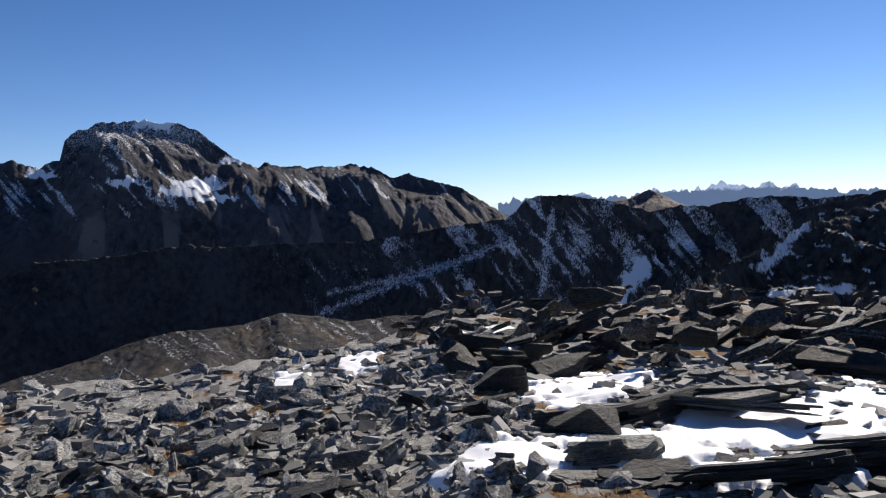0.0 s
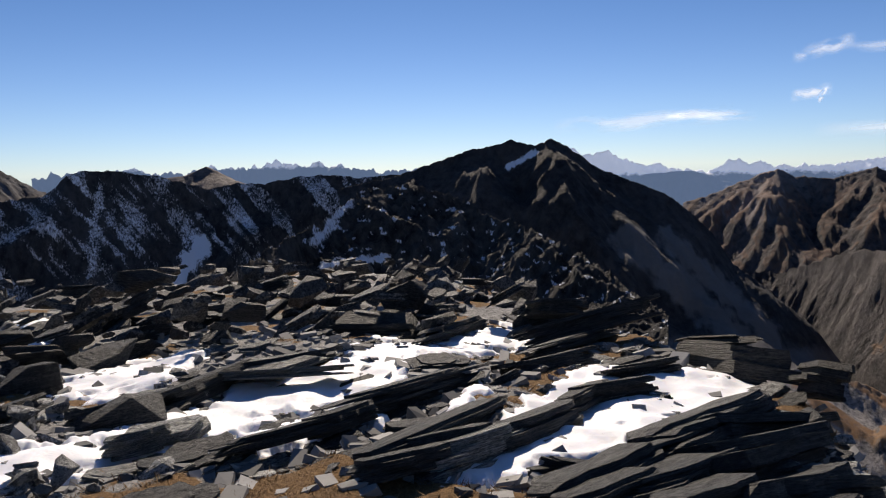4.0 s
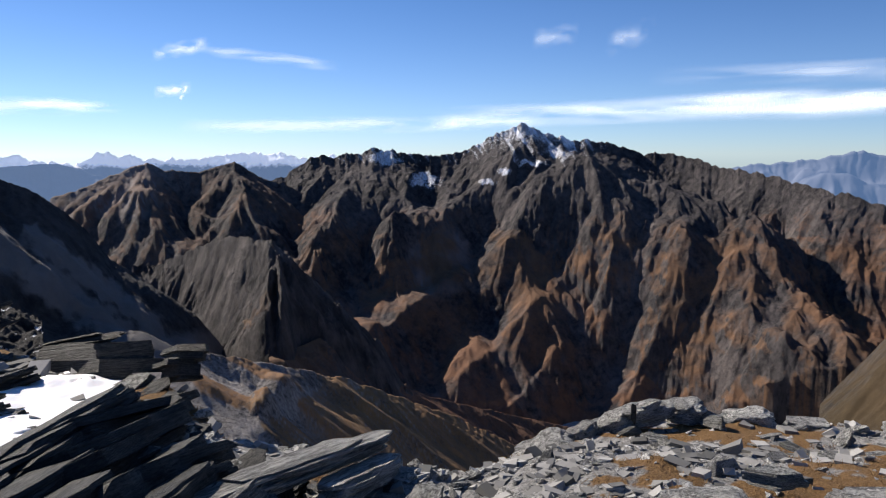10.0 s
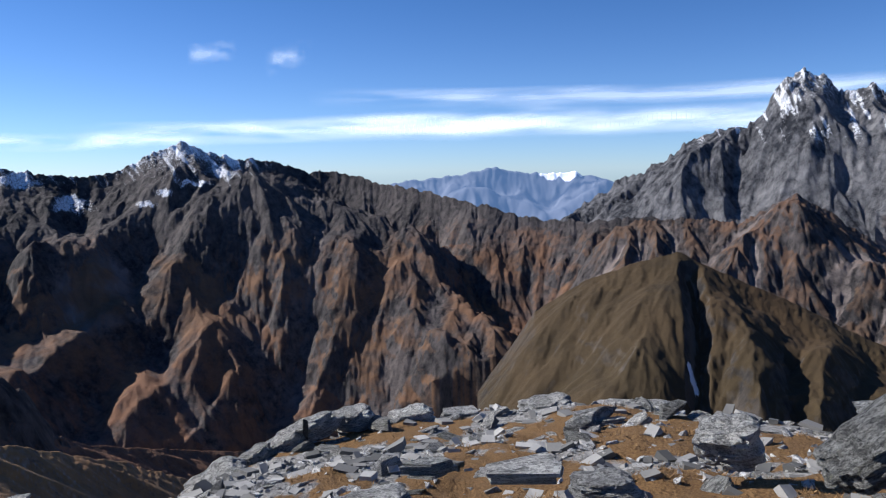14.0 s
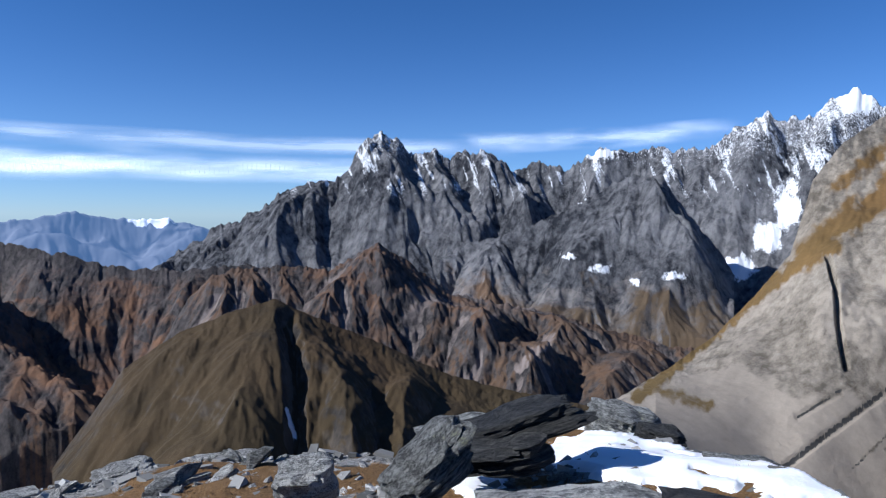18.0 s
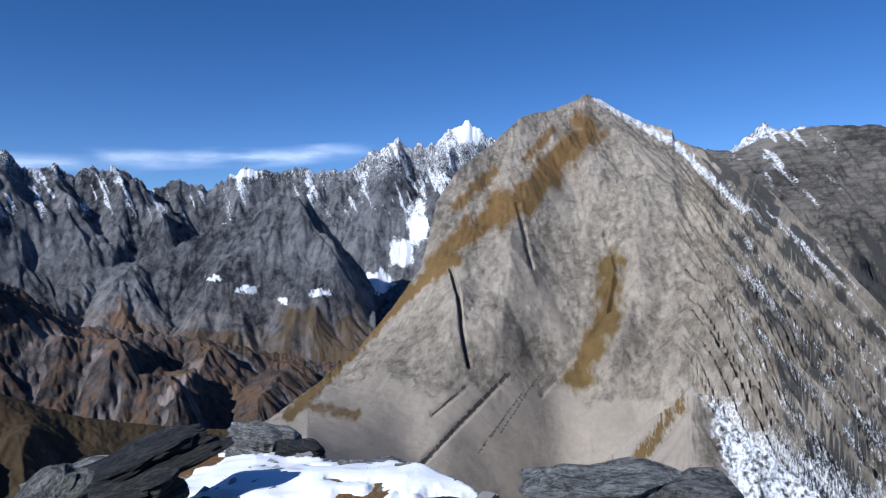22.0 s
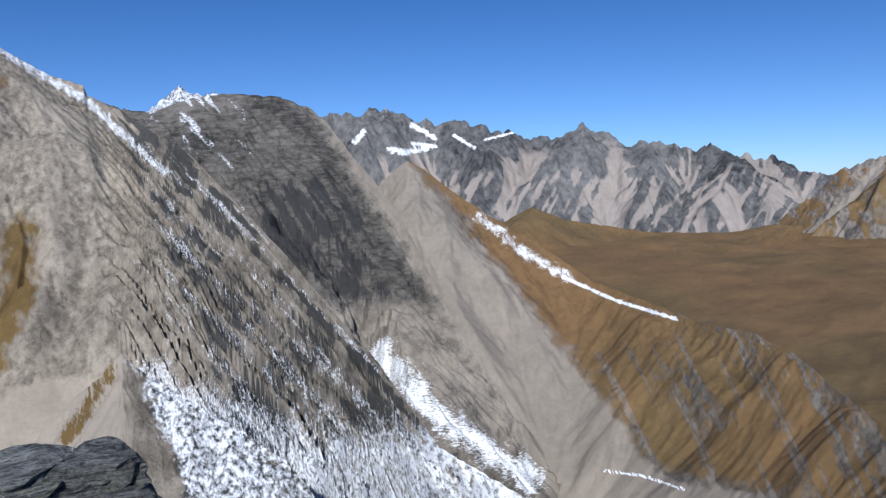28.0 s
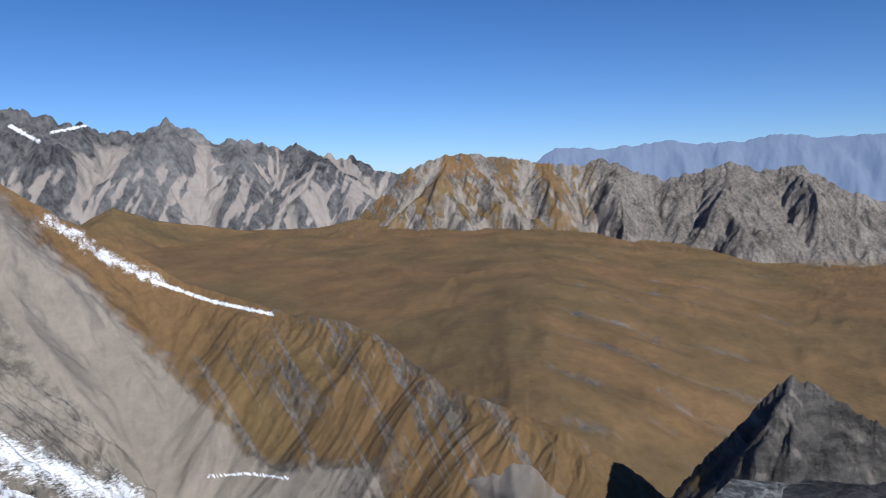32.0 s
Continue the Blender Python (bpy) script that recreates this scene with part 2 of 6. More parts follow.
# ---- building ground ----
def grid_mesh(name, V, mat, cover=None, closed=False, keep=None):
    """An object on a grid of points V (rows, columns, 3), with cover values by name."""
    r, c, _ = V.shape
    me = bpy.data.meshes.new(name)
    idx = np.arange(r * c).reshape(r, c)
    if closed:
        nxt = np.roll(idx, -1, axis=1)
        q = np.stack([idx[:-1], nxt[:-1], nxt[1:], idx[1:]], -1).reshape(-1, 4)
    else:
        q = np.stack([idx[:-1, :-1], idx[:-1, 1:], idx[1:, 1:], idx[1:, :-1]], -1).reshape(-1, 4)
    P = V.reshape(-1, 3)
    cover = {k: np.asarray(a, float).reshape(-1) for k, a in (cover or {}).items()}
    if keep is not None:
        q = q[keep.reshape(-1)]
        used, q = np.unique(q, return_inverse=True)
        q = q.reshape(-1, 4)
        P, cover = P[used], {k: a[used] for k, a in cover.items()}
    me.vertices.add(len(P))
    me.vertices.foreach_set("co", P.reshape(-1).astype(np.float32))
    me.loops.add(q.size)
    me.loops.foreach_set("vertex_index", q.reshape(-1).astype(np.int32))
    me.polygons.add(len(q))
    me.polygons.foreach_set("loop_start", np.arange(0, q.size, 4, dtype=np.int32))
    me.polygons.foreach_set("use_smooth", np.ones(len(q), bool))
    me.update(calc_edges=True)
    for key, val in cover.items():
        me.attributes.new(key, "FLOAT", "POINT").data.foreach_set("value", val.astype(np.float32))
    me.materials.append(mat)
    return new(name, me)


def split_fields(kinds, least=6):
    """Joined-up fields of one kind on a coarse map: (kind, where), with the tiny ones given to the field around them."""
    kinds = kinds.copy()
    for last in (False, True):
        done, out = np.zeros(kinds.shape, bool), []
        for i, j in itertools.product(*map(range, kinds.shape)):
            if done[i, j]:
                continue
            todo, here, rim = [(i, j)], np.zeros(kinds.shape, bool), []
            here[i, j] = True
            while todo:
                p, q = todo.pop()
                for u, w in ((p + 1, q), (p - 1, q), (p, q + 1), (p, q - 1)):
                    if 0 <= u < kinds.shape[0] and 0 <= w < kinds.shape[1] and not here[u, w]:
                        if kinds[u, w] == kinds[i, j]:
                            here[u, w] = True
                            todo.append((u, w))
                        else:
                            rim.append(kinds[u, w])
            done |= here
            if here.sum() < least and rim and not last:
                kinds[here] = max(set(rim), key=rim.count)
            else:
                out.append((int(kinds[i, j]), here))
    return out


def mountain(name, crest, dist, foot, low, mat, label, rib=(60, 200), jag=(0.12, 1.5), power=0.85, spurs=(), cuts=(), cover=None,
             db=0.1, rows=64, kind="", category="mountain", slant=0.0, rough=0.0, strata=None, soft=2.0, sag=0.0, gain=0.46, deep=0.085, calm=None, cliff=1.0, crag=0.0045):
    """A mountain by its crest, rows of (bearing, height angle from the summit) at a distance, sloping down to its foot at the angle low.
    rib: depth and width of its gullies, m. spurs: (line of (bearing, angle), half width in degrees, height in m)."""
    c = np.array(crest, float)
    b = np.arange(c[0, 0], c[-1, 0] + db / 2, db)
    e = np.interp(b, c[:, 0], c[:, 1])
    body = soften(e, soft / db)
    e = e + jag[0] * (fbm(b * jag[1], b * 0 + 3.7, 4) - 0.5 * gullies(b * jag[1] * 1.7, b * 0 + 8.1, 3) + 0.3)
    D, F, L = soften(table(dist, b), 2.5 / db), soften(table(foot, b), 2.5 / db), soften(table(low, b), 2.5 / db)
    zc, zb, zf = EYE + D * np.tan(np.radians(e)), EYE + D * np.tan(np.radians(body)), EYE + F * np.tan(np.radians(L))
    zf = np.minimum(zf, zb - 0.02 * D)
    v = np.linspace(0, 1, rows)[:, None] ** 1.2
    dd = D + (F - D) * v
    z = zb + (zf - zb) * v ** power + (zc - zb) * np.exp(-v * 16)
    B = np.broadcast_to(b, dd.shape)
    arc = np.radians(b) * np.mean(D)
    amp, wide = rib
    env = np.clip(v * 7, 0, 1) * (1 - 0.4 * v)
    u, w2 = arc / wide + slant * dd / wide, dd / (wide * 1.1)
    wx, wy = fbm(u * 0.5 + 4, w2 * 0.5, 3), fbm(u * 0.5, w2 * 0.5 + 9, 3)
    z = z + 0.9 * amp * env * fbm(u * 0.6 + 0.5 * wx, w2 * 0.6 + 0.5 * wy + 2.0, 3)
    E0 = np.degrees(np.arctan2(z - EYE, dd))
    wob = 0.25 * fbm(B * 0.9, E0 * 0.9, 3)
    for pts, w, h in spurs:
        low_by = sag * h * 57.3 / float(np.mean(D + F)) * 2
        pts = pts[:1] + [(p, q - low_by) for p, q in pts[1:]]
        k = min(w, 1.3)
        up = h * spur_rise(B + wob * k, E0 + wob * k, pts, w) * np.clip(v * 3, 0, 1)
        room = np.maximum(0.8 * (EYE + dd * np.tan(np.radians(e)) - z), 0.3)
        z = z + room * (1 - np.exp(-up / room))
    X, Y = dd * np.sin(np.radians(b)), dd * np.cos(np.radians(b))
    bare = env if calm is None else env * calm(B, E0)
    zs, g = carve(X, Y, z, dd, b, wide, min(amp, deep * wide), 5, gain)
    z = z + (zs - z) * bare
    if rough:
        z = z + rough * bare * fbm(X * 4 / wide, Y * 4 / wide, 3)
    g = (np.argsort(np.argsort(-g.reshape(-1))) / g.size).reshape(g.shape)
    for pts, w, h in cuts:
        z = z - h * np.clip(1.2 - line_gap(B + wob * w, E0, pts) / w, 0, 1)
    if strata:
        lean, often, deep_m, b_from = strata
        st = gullies((E0 - lean * B + 0.5 * wob) * often, B * 0.12 + E0 * 0.05, 3, 0.6)
        z = z - deep_m * st * np.clip((B - b_from) / 3, 0, 1) * np.clip(v * 10, 0, 1)
    over = np.degrees(np.arctan2(z - EYE, dd)) - e + 0.15 * np.clip(v * 4, 0, 1)
    over = soften(np.maximum(over[3:].max(axis=0), 0), 1.2 / db) * 1.3
    z = z - dd * np.radians(over) * np.clip(v * 6, 0, 1)
    z[1:] = np.minimum(z[1:], EYE + dd[1:] * np.tan(np.radians(e)) - 0.0015 * (D - dd[1:]))
    chip = np.abs(fbm(X * 9 / wide, Y * 9 / wide + z * 4 / wide, 3)) * np.clip(v * 30, 0, 1) * np.exp(-v * 5)
    z = z - crag * D * chip
    E = np.degrees(np.arctan2(z - EYE, dd))
    k = np.array([0.5, 0.3, 0.15, 0.05])[:, None]
    back_d, back_z = D + k * 0.35 * D, zc - k * 0.35 * D * 0.9
    dd, z = np.vstack([back_d, dd, dd[-1:] * 0.985]), np.vstack([back_z, z, z[-1:] - 0.2 * dd[-1:]])
    rb = np.radians(b)
    V = np.stack([dd * np.sin(rb), dd * np.cos(rb), z], -1)
    cov = {}
    vv = np.broadcast_to(v, E.shape)
    front = dd[4:-1]
    fall = np.gradient(z[4:-1], axis=0) / np.gradient(front, axis=0)
    steep = np.hypot(fall, (np.gradient(z[4:-1], axis=1) - fall * np.gradient(front, axis=1)) / (front * math.radians(db)))
    for key, val in (cover(B, E, vv, g) if cover else {}).items():
        val = np.broadcast_to(val, E.shape)
        if key == "grass":
            val = val - 0.5 * np.clip((steep - cliff) / 0.6, 0, 1)
        cov[key] = np.vstack([np.broadcast_to(val[0], (4, val.shape[1])), val, val[-1:]])
    if kind:
        return tagged(grid_mesh(name, V, mat, cov), label, category, kind=kind)
    ob = new(name)
    ob.location = (float(V[-1, :, 0].mean()), float(V[-1, :, 1].mean()), float(V[-1, :, 2].min()))
    r, c = V.shape[0] - 1, V.shape[1] - 1
    step = 8
    R, C = -(-r // step), -(-c // step)
    rows_of, cols_of = np.minimum(np.arange(r) // step, R - 1), np.minimum(np.arange(c) // step, C - 1)
    coarse = np.zeros((R, C), int)
    for i, key in enumerate(("scree", "grass", "snow")):
        if key in cov:
            mean = np.zeros((R, C))
            np.add.at(mean, (rows_of[:, None], cols_of[None, :]), cov[key][:-1, :-1])
            size = np.zeros((R, C))
            np.add.at(size, (rows_of[:, None], cols_of[None, :]), 1)
            coarse[mean / size > (0.45, 0.45, 0.3)[i]] = i + 1
    fields = split_fields(coarse)
    for i, field in fields:
        keep = field[rows_of[:, None], cols_of[None, :]]
        piece = grid_mesh(("rock_face", "scree_slope", "grass_slope", "snow_field")[i], V, mat, cov, keep=keep)
        piece.parent = ob
        piece.matrix_parent_inverse = Matrix.Translation(-ob.location)
    return tagged(ob, label, category)


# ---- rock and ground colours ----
# rock darkened to deepen the shade on slopes seen against the sun
M_DARK = terrain_mat("shaded_schist_slope", (0.028, 0.028, 0.031), (0.08, 0.077, 0.077), (0.1, 0.066, 0.033), (0.14, 0.133, 0.127), 0.06)
# rock of the next three leans blue to suggest haze and bluish shade
M_BROWN = terrain_mat("brown_alpine_slope", (0.03, 0.03, 0.036), (0.12, 0.106, 0.104), (0.165, 0.088, 0.052), (0.18, 0.148, 0.137), 0.03)
M_MASSIF = terrain_mat("high_massif", (0.03, 0.033, 0.044), (0.095, 0.098, 0.115), (0.07, 0.052, 0.046), (0.12, 0.112, 0.112), 0.02)
M_GRANITE = terrain_mat("granite_wall", (0.034, 0.038, 0.05), (0.23, 0.23, 0.242), (0.1, 0.066, 0.042), (0.24, 0.205, 0.18), 0.02)
# lighter copy of the granite: full sunlight on the range, put into its colour
M_SUNLIT_GRANITE = terrain_mat("sunlit_granite_wall", (0.07, 0.071, 0.08), (0.25, 0.245, 0.24), (0.11, 0.07, 0.04), (0.29, 0.255, 0.23), 0.02)
M_LIME = terrain_mat("tan_limestone", (0.23, 0.197, 0.155), (0.46, 0.4, 0.325), (0.145, 0.09, 0.034), (0.31, 0.267, 0.218), 0.16, bump=1.0, dark_tone=(0.1, 0.098, 0.094), fibre=(1.4, 0.7, 1.2), turn=(0.2, 0.85, 0.3))
M_GRAYLIME = terrain_mat("grey_limestone", (0.065, 0.061, 0.057), (0.215, 0.197, 0.176), (0.13, 0.08, 0.03), (0.25, 0.22, 0.185), 0.1, dark_tone=(0.07, 0.07, 0.072), fibre=(0.6, 0.6, 2.2), turn=(0.3, 0.8, 0.0))
M_MEADOW = terrain_mat("autumn_meadow", (0.13, 0.115, 0.1), (0.29, 0.258, 0.225), (0.17, 0.107, 0.049), (0.26, 0.227, 0.19), 0.1, dark_tone=(0.03, 0.03, 0.032))
M_CRAG = terrain_mat("dark_crag", (0.016, 0.016, 0.018), (0.1, 0.097, 0.092), (0.1, 0.066, 0.033), (0.16, 0.15, 0.14), 0.35)
M_FOOT = terrain_mat("dark_brown_slope", (0.034, 0.033, 0.037), (0.14, 0.123, 0.119), (0.12, 0.07, 0.045), (0.22, 0.185, 0.172), 0.03)
M_GREEN = terrain_mat("olive_slope", (0.05, 0.046, 0.044), (0.12, 0.102, 0.087), (0.058, 0.038, 0.019), (0.13, 0.11, 0.09), 0.05)
M_TALUS = terrain_mat("grey_talus", (0.07, 0.066, 0.066), (0.3, 0.28, 0.265), (0.2, 0.112, 0.052), (0.3, 0.275, 0.258), 0.3)
# bluish rock and glow both carry the haze of distance
M_FAR = distance_mat("far_blue_haze_range", (0.09, 0.1, 0.13), (0.8, 0.82, 0.86), (0.14, 0.23, 0.4), 0.5)
M_FAR2 = distance_mat("far_pale_haze_range", (0.08, 0.085, 0.105), (0.85, 0.86, 0.9), (0.12, 0.23, 0.45), 0.45)

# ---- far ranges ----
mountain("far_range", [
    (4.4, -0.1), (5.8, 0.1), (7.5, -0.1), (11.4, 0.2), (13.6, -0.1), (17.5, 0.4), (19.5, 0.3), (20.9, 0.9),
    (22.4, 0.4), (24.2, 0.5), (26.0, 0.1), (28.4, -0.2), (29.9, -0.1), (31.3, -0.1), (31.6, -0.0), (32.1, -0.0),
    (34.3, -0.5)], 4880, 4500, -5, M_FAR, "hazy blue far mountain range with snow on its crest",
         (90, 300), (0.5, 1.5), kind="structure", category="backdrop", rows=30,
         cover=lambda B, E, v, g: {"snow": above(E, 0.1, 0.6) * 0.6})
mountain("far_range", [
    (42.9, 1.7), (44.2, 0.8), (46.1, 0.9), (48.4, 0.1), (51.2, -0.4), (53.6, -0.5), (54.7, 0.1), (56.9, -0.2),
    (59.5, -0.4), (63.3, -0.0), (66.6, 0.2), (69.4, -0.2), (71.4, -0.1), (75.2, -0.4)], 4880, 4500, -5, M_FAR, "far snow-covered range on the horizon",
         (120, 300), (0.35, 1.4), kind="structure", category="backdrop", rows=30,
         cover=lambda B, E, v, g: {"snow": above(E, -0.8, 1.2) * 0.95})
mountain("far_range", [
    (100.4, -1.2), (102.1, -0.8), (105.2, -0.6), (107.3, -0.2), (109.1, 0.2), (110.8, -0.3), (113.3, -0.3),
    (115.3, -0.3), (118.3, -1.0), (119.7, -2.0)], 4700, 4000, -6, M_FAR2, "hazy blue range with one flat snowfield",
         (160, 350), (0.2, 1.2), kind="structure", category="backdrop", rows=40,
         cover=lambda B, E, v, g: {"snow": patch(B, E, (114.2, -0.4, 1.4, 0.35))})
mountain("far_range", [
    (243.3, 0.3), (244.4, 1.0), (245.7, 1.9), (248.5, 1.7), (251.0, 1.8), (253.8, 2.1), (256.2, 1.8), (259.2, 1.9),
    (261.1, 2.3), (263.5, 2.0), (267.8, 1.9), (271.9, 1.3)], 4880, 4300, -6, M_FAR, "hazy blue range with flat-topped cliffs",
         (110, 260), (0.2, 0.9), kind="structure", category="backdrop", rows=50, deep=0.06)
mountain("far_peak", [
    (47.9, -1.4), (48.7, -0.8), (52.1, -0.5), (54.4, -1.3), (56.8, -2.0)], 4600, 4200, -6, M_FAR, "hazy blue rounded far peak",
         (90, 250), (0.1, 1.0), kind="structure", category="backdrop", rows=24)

# ---- the ring of mountains ----
mountain("snow_capped_massif", [(-44, 2.6)] + [
    (-30.7, 3.6), (-29.9, 3.8), (-28.4, 3.4), (-27.2, 3.9), (-26.8, 5.2), (-25.9, 6.0), (-24.4, 6.5), (-21.6, 6.6),
    (-19.7, 6.6), (-18.2, 6.0), (-16.9, 4.9), (-15.7, 3.9), (-14.5, 3.3), (-13.9, 3.1), (-13.3, 3.5), (-12.0, 3.3),
    (-10.3, 3.1), (-8.2, 3.0), (-6.9, 3.2), (-5.6, 3.0), (-3.9, 2.1), (-2.4, 2.3), (-0.9, 1.8), (0.9, 1.3),
    (2.4, 0.6), (3.7, -0.3), (5.2, -1.1)], 4300, 3600, -5, M_MASSIF, "broad rocky massif with a snow cap and glacier patches",
         (150, 420), (0.3, 0.9), 0.85, rows=100, db=0.08,
         spurs=[([(-24, 6.2), (-21, 3), (-16, 0), (-13, -2.5)], 4.5, 300), ([(-13.3, 3.2), (-9, 0), (-6.5, -2.4)], 4.0, 300),
                ([(-26.5, 4), (-24, 0), (-20, -3)], 3.5, 260), ([(-6.9, 3), (-5.5, 0), (-2, -2)], 3.0, 220)],
         cover=lambda B, E, v, g: {
             "snow": np.maximum.reduce([patch(B, E, (-20.6, 6.6, 1.5, 0.45), (-18.2, 2.0, 1.7, 0.45), (-19.5, 1.5, 1.6, 0.35), (-28.3, 3.0, 0.9, 0.25),
                                                   (-15.6, 3.8, 0.9, 0.25), (-23, 2.3, 1.2, 0.25), (-17, 1.0, 1.4, 0.2)),
                                        0.42 * above(E, 4.0, 3), streaks(B, E, 0.7, 1.5, 0.2) * 0.5 * above(E, -0.5, 2)]),
             "grass": above(-E, 0.8, 2.0) * 0.6, "scree": above(g, 0.75, 0.2) * above(-E, 0, 3)})
mountain("red_cone_peak", [
    (10.9, -1.0), (12.7, -0.4), (14.2, -0.2), (15.8, 0.5), (17.3, -0.3), (18.8, -1.0), (20.1, -1.5)], 3600, 3000, -3, M_BROWN, "small pointed reddish peak", (60, 160), (0.08, 1.2), rows=30,
         cover=lambda B, E, v, g: {"scree": v * 0 + 0.5})
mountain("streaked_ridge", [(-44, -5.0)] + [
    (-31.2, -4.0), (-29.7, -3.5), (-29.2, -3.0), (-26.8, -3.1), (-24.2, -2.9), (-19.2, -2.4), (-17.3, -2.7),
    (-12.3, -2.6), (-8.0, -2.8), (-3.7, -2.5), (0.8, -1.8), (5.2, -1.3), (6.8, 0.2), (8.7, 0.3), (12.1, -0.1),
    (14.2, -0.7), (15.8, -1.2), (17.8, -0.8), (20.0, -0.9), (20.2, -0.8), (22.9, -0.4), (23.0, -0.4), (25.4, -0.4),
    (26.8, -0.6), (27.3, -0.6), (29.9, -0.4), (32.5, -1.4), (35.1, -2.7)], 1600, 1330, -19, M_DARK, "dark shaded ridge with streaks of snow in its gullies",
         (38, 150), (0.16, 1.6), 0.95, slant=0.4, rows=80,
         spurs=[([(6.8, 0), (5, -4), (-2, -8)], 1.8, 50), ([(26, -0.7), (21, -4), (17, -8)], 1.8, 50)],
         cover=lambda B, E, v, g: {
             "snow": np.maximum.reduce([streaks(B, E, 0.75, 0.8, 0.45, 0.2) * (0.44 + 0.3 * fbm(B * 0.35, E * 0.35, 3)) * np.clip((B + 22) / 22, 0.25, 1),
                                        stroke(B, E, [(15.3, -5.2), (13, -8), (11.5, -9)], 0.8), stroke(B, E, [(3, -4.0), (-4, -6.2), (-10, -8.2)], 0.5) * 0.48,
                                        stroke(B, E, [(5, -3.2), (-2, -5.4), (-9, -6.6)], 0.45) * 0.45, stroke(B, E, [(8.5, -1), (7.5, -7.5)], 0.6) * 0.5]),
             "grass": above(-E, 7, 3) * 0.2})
mountain("grassy_bench", [(-46, -11.6)] + [
    (-34.2, -10.8), (-31.7, -10.9), (-26.8, -10.1), (-23.1, -9.1), (-20.8, -8.7), (-15.5, -8.6), (-12.6, -7.9),
    (-10.0, -8.3), (-7.4, -8.9), (-3.9, -8.6), (0.5, -8.8)], 800, 560, -19, M_DARK, "low brown bench below the shaded ridge", (10, 110), (0.1, 1.0), 1.0,
         cover=lambda B, E, v, g: {"grass": 0.2 + 0.5 * fbm(B * 0.3, E, 3), "snow": streaks(B, E, 1.2, 1.2, 0.3) * 0.36})
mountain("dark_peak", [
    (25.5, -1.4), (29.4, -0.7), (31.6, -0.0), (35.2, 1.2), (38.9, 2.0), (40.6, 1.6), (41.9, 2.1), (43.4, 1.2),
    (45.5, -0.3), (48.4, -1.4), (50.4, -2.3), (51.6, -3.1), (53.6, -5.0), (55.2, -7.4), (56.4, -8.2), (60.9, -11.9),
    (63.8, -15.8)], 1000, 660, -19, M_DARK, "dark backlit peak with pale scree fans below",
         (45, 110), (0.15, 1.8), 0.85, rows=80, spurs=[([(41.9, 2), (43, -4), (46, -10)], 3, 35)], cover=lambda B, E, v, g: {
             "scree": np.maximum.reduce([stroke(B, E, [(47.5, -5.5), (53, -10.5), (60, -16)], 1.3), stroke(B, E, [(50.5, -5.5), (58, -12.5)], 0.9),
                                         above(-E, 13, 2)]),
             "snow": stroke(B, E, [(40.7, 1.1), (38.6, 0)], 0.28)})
mountain("near_spur", [
    (13.9, -9.6), (16.8, -7.8), (20.2, -5.8), (23.7, -4.2), (27.2, -1.7), (30.7, -1.3), (34.2, -2.1), (36.8, -3.6),
    (40.8, -5.0), (43.8, -6.8), (46.4, -8.3), (47.6, -9.3), (50.6, -11.3)], [(13.9, 100), (27, 170), (35, 170), (50.6, 120)], [(13.9, 84), (27, 138), (35, 138), (50.6, 98)], -13, M_CRAG,
         "dark rocky spur with scattered snow, next to the summit", (7, 10), (0.5, 1.8), 0.95, rough=1.7, rows=120, db=0.06,
         cover=lambda B, E, v, g: {"snow": np.maximum.reduce([above(fbm(B * 1.3, E * 1.7, 4), 0.32, 0.2) * 0.55, stroke(B, E, [(26.3, -2.4), (23.5, -5.5)], 0.6) * 0.65,
                                                              stroke(B, E, [(29, -6.8), (24, -7.3)], 0.4) * 0.8])})
mountain("brown_ridge", [
    (51.6, -2.9), (54.0, -2.1), (56.4, -1.1), (57.9, -0.5), (59.1, -1.1), (61.4, -1.2), (64.0, -0.5), (65.7, -1.6),
    (67.4, -2.1), (70.1, -3.4), (72.7, -5.2)] + [(75, -8), (78, -12), (80, -16)], 3000, 2200, -13.5, M_FOOT, "brown rounded hilltops with rocky knobs", (50, 220), (0.15, 1.4), 0.9, rough=5, sag=0.5, deep=0.12, gain=0.52,
         spurs=[([(57.9, -0.6), (57, -4), (60, -8)], 2.5, 90), ([(64, -0.6), (65, -5), (68, -9)], 2.5, 90)],
         cover=lambda B, E, v, g: {"grass": 0.62 - 0.3 * above(g, 0.6, 0.3) - 0.3 * above(E, -2, 2), "scree": 0.6 * above(60 - B, 0, 4) * above(E, -5, 3)})
